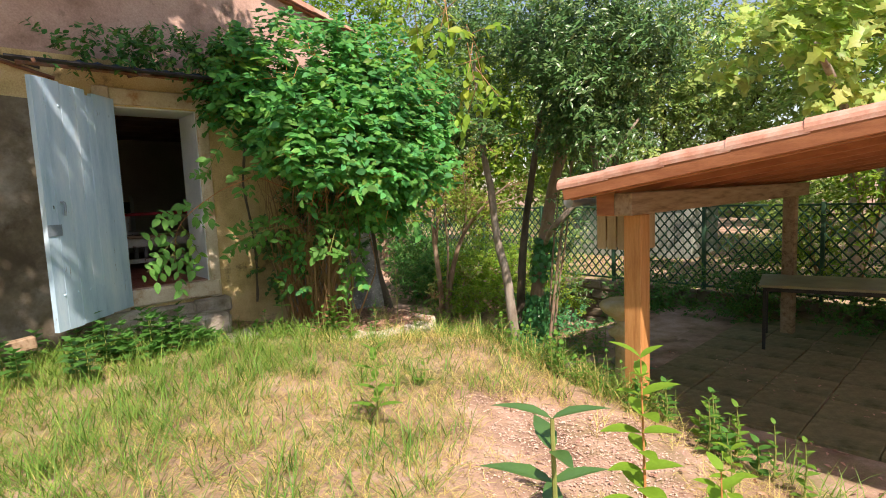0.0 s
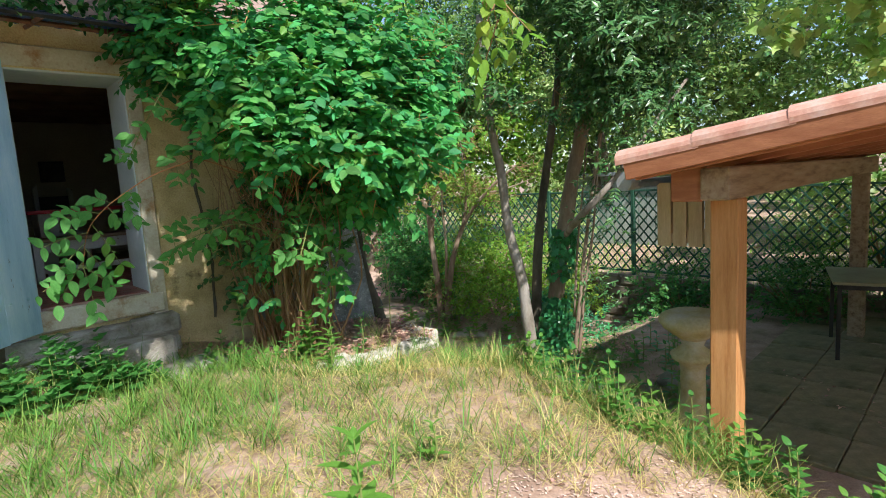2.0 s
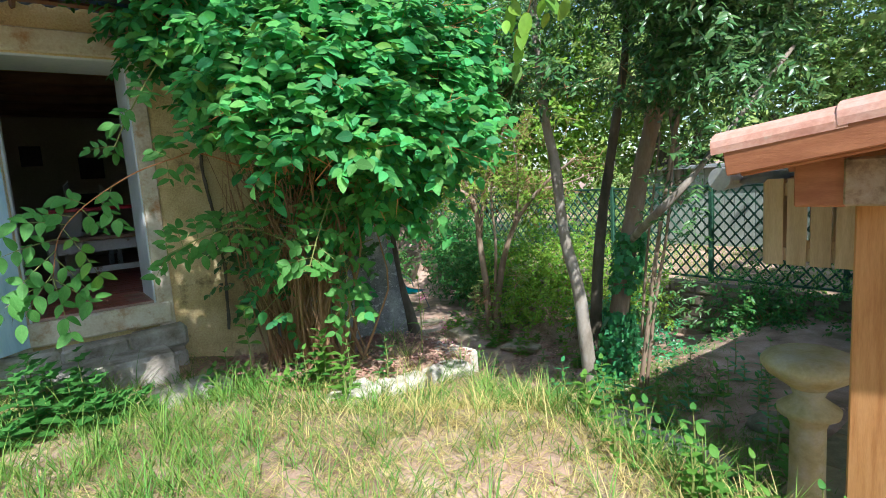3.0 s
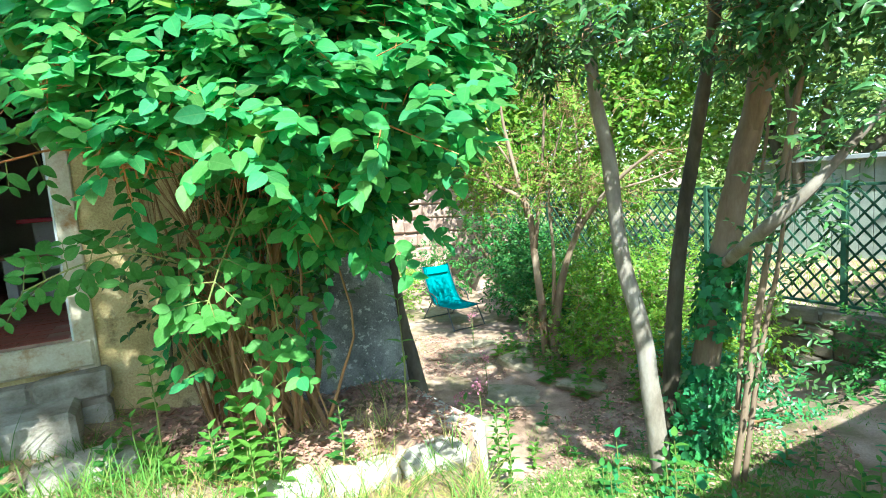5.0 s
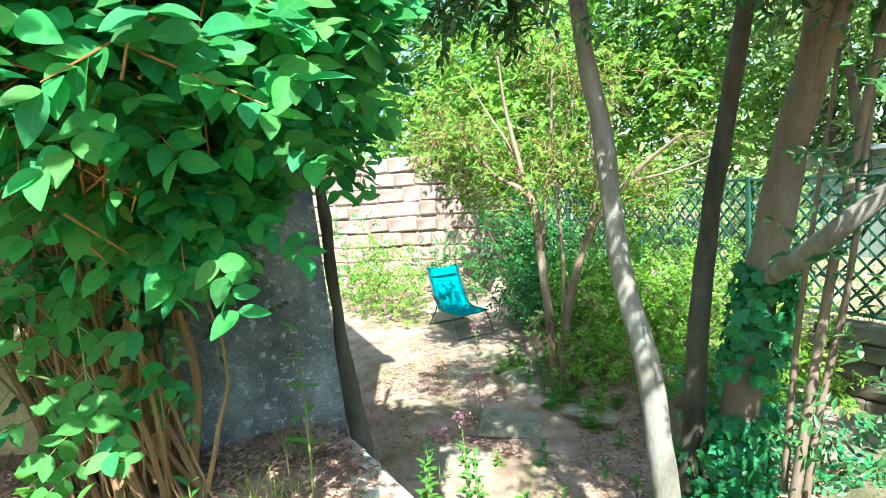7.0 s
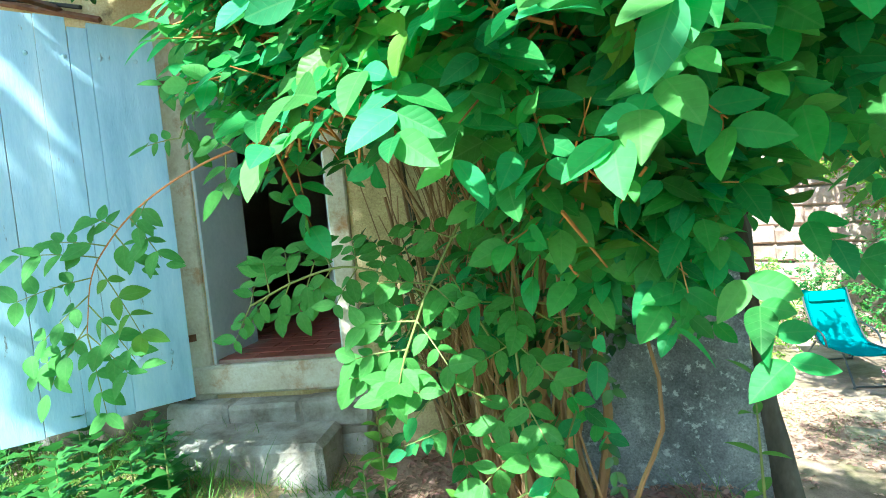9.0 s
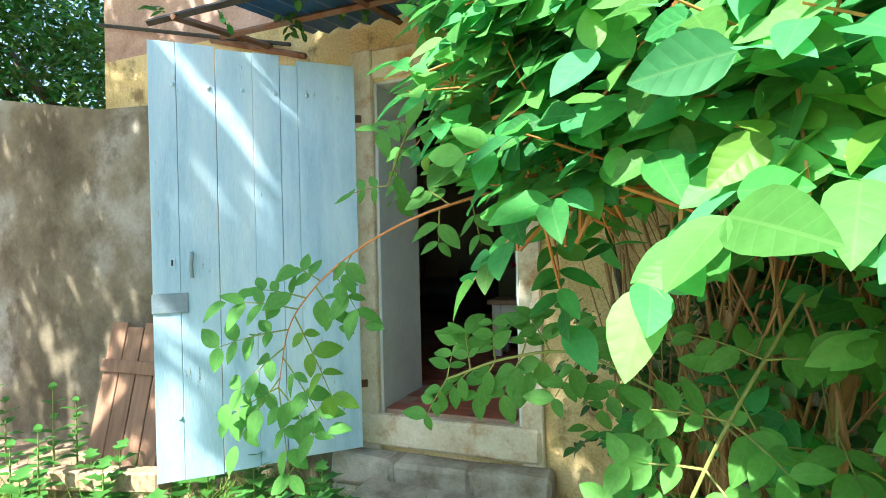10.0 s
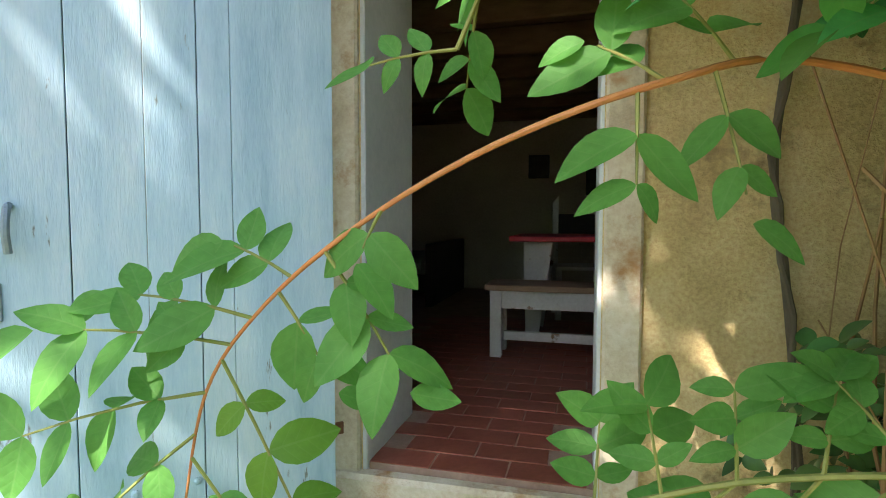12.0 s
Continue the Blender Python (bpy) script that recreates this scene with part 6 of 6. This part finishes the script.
weed(-1.17, 5.48, 0.42, 26, 0.14, 0.075, "bright green leafy weed at the foot of the shrub", M_YOUNG, spread=0.4, start=0.2)
weed(-1.72, 5.5, 0.6, 10, 0.13, 0.09, "bright green climbing weed beside the canes", M_YOUNG, spread=0.3, start=0.6)
for i in range(11):
    weed(random.uniform(-2.0, -1.2), random.uniform(5.3, 5.7), random.uniform(0.12, 0.26), 12, 0.12, 0.06, "low green weed on the leaf litter", random.choice((M_YOUNG, M_HEDGE)), spread=0.4, start=0.15)
weed(-0.62, 6.2, 0.75, 10, 0.12, 0.045, "pale green seedling on the raised bed", M_YOUNG, start=0.35)
for x, y, h, n, ln in ((1.15, 4.4, 0.3, 12, 0.08), (1.35, 4.1, 0.28, 12, 0.08), (0.9, 4.8, 0.25, 10, 0.07), (1.5, 3.6, 0.3, 14, 0.08), (1.6, 3.2, 0.35, 14, 0.09), (-1.0, 5.5, 0.4, 16, 0.1), (-0.8, 5.75, 0.35, 14, 0.1),
                       (-1.25, 5.35, 0.3, 12, 0.1), (-0.45, 6.95, 0.8, 30, 0.12), (-0.25, 7.2, 0.75, 28, 0.11), (-0.6, 7.3, 0.8, 28, 0.11), (-0.4, 7.45, 0.7, 26, 0.12), (-0.95, 5.25, 0.36, 18, 0.13), (-1.9, 5.5, 0.3, 12, 0.09), (1.75, 6.6, 0.3, 12, 0.14), (2.0, 5.9, 0.3, 10, 0.15), (0.55, 5.2, 0.22, 10, 0.07)):
    weed(x, y, h, n, ln, ln * 0.42, "soft green weed among the grass", random.choice((M_YOUNG, M_HEDGE, M_GRASS)), spread=0.45, start=0.15)
for i in range(44):
    x = random.uniform(0.4, 1.9)
    y = np.interp(x, EDGE_X, EDGE_Y) + random.uniform(-0.35, 0.35)
    ln = random.uniform(0.06, 0.11)
    weed(x, y, random.uniform(0.15, 0.36), 12, ln, ln * random.uniform(0.4, 0.7), "fresh green weed at the edge of the terrace", random.choice((M_YOUNG, M_HEDGE, M_GRASS)), spread=0.4, start=0.1)
for i in range(46):
    x, y = random.uniform(0.4, 2.4), random.uniform(5.4, 7.2)
    ln = random.uniform(0.07, 0.13)
    weed(x, y, random.uniform(0.12, 0.4), 12, ln, ln * random.uniform(0.35, 0.6), "shade weed between the trees and the bird bath", random.choice((M_HEDGE, M_IVY, M_GRASS)), spread=0.35, start=0.1)
for i in range(14):
    x, y = random.uniform(-0.9, 1.3), random.uniform(7.4, 9.0)
    ln = random.uniform(0.07, 0.12)
    weed(x, y, random.uniform(0.1, 0.25), 10, ln, ln * 0.5, "small weed on the sunken path", random.choice((M_YOUNG, M_HEDGE)), spread=0.35, start=0.1)
for i in range(56):
    t = random.random()
    x, y = 1.2 - 2.1 * t + random.uniform(-0.3, 0.25), 8.75 + 2.0 * t + random.uniform(-0.3, 0.3)
    ln = random.uniform(0.07, 0.15)
    weed(x, y, random.uniform(0.08, 0.3), 10, ln, ln * random.uniform(0.5, 0.75), "broad-leaved weed on the bank beside the path", random.choice((M_YOUNG, M_HEDGE, M_GRASS, M_LIGHT)), spread=0.35, start=0.1)
for i in range(16):
    x, y = random.uniform(-3.6, -2.5), random.uniform(3.4, 4.9)
    if not before_front(np.array([[x, y, 0]]), 0.15)[0]:
        continue
    weed(x, y, random.uniform(0.2, 0.4), 10, 0.15, 0.14, "broad lobed leaves by the doorstep", M_HEDGE, "lobed", name="mallow", spread=0.3, start=0.4)
for i in range(26):
    p = at_front(random.uniform(-1.35, -0.1), random.uniform(0.62, 1.25), 0)
    weed(p.x, p.y, random.uniform(0.12, 0.34), 9, 0.16, 0.15, "broad lobed leaves by the doorstep", M_HEDGE, "lobed", name="mallow", spread=0.25, start=0.4)
for i in range(20):
    weed(random.uniform(-4.8, -3.4), random.uniform(2.4, 3.6), random.uniform(0.35, 0.7), 14, 0.12, 0.07, "leafy weed at the foot of the concrete wall", M_HEDGE, spread=0.3)
for x, y in ((-0.75, 8.3), (-0.85, 8.0), (-1.55, 11.1), (-0.9, 9.2)):
    f = weed(x, y, 0.5, 12, 0.07, 0.02, "pink valerian in bloom beside the path", M_GRASS, "lance", name="valerian")
    n = 60
    v = rng.normal(size=(n, 3)) * np.array((0.035, 0.035, 0.03)) + np.array((0, 0, 0.5))
    part("flower", leaves("flower", v, rng.normal(size=(n, 3)), rng.normal(size=(n, 3)), 0.022, 0.02, "diamond"), M_PINK, f, "pink flower head")["kind"] = "stuff"

# ---- pieces of walls, floors and paving ----
def pieces(parent, name, sizes, material, bevel=0.006, rough=0.0, variants=5):
    """Returns a function that drops one block of about that size; meshes are shared."""
    stock = []
    for i in range(variants):
        bm = one_box(-sizes[0] / 2, sizes[0] / 2, -sizes[1] / 2, sizes[1] / 2, -sizes[2] / 2, sizes[2] / 2, bevel=bevel, rough=rough)
        bmesh.ops.recalc_face_normals(bm, faces=bm.faces)
        me = bpy.data.meshes.new(name)
        bm.to_mesh(me)
        bm.free()
        me.materials.append(material)
        stock.append(me)

    def put(x, y, z, rz=0.0, sx=1.0, sy=1.0, sz=1.0):
        ob = new(name, random.choice(stock))
        ob.parent = parent
        ob.location, ob.rotation_euler, ob.scale = (x, y, z), (0, 0, rz), (sx, sy, sz)
        return ob
    return put


random.seed(5)
put = pieces(floor, "tile", (0.256, 0.124, 0.02), M_TILE, 0.003, 0.0008)
for j in range(22):
    y = 0.085 + j * 0.128
    for i in range(9):
        x = -1.2 + i * 0.26 + (0.13 if j % 2 else 0)
        if y < 0.5 and not -0.7 < x < -0.06:
            continue
        if x > 1.0 or (y > 1.4 and x > 0.75):
            continue
        put(x, y, 0.726 + random.uniform(-0.001, 0.001))

terrace = tagged(part("pavement", one_box(-0.6, 4.3, 1.2, 5.6, -0.56, -0.45), M_SOIL), "old stone paving slabs under the shelter", "paving", kind="structure")
terrace.matrix_world = SH
put = pieces(terrace, "slab", (0.493, 0.493, 0.05), M_SLAB, 0.008, 0.004)
for i in range(9):
    for j in range(9):
        put(0.05 + i * 0.5 + random.uniform(-0.004, 0.004), 1.45 + j * 0.5, -0.44 + random.uniform(-0.006, 0.006), random.uniform(-0.01, 0.01))

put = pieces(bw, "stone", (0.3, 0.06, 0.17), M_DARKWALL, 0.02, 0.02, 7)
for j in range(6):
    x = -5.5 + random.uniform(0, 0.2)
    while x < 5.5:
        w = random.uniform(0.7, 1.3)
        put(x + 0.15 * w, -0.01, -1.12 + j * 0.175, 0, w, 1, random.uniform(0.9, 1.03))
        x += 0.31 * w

FAR = pose(-6.0, 15.8, 0, 0, 0, 4)
far_wall = part("stone_wall", one_box(-6, 4.2, 0.0, 0.4, -1.2, 2.0), M_MORTAR)
far_wall.matrix_world = FAR
tagged(far_wall, "sunlit wall of large sandstone blocks", "wall", kind="structure")
put = pieces(far_wall, "stone", (0.7, 0.1, 0.34), M_STONEWALL, 0.03, 0.03, 9)
for j in range(9):
    x = -1.5 + random.uniform(0, 0.4)
    while x < 4.1:
        w = random.uniform(0.4, 1.3)
        put(x + 0.35 * w, -0.02 + random.uniform(-0.02, 0.02), -0.9 + j * 0.35 + random.uniform(-0.012, 0.012), random.uniform(-0.03, 0.03), w, random.uniform(0.8, 1.5), random.uniform(0.85, 1.04))
        x += 0.715 * w
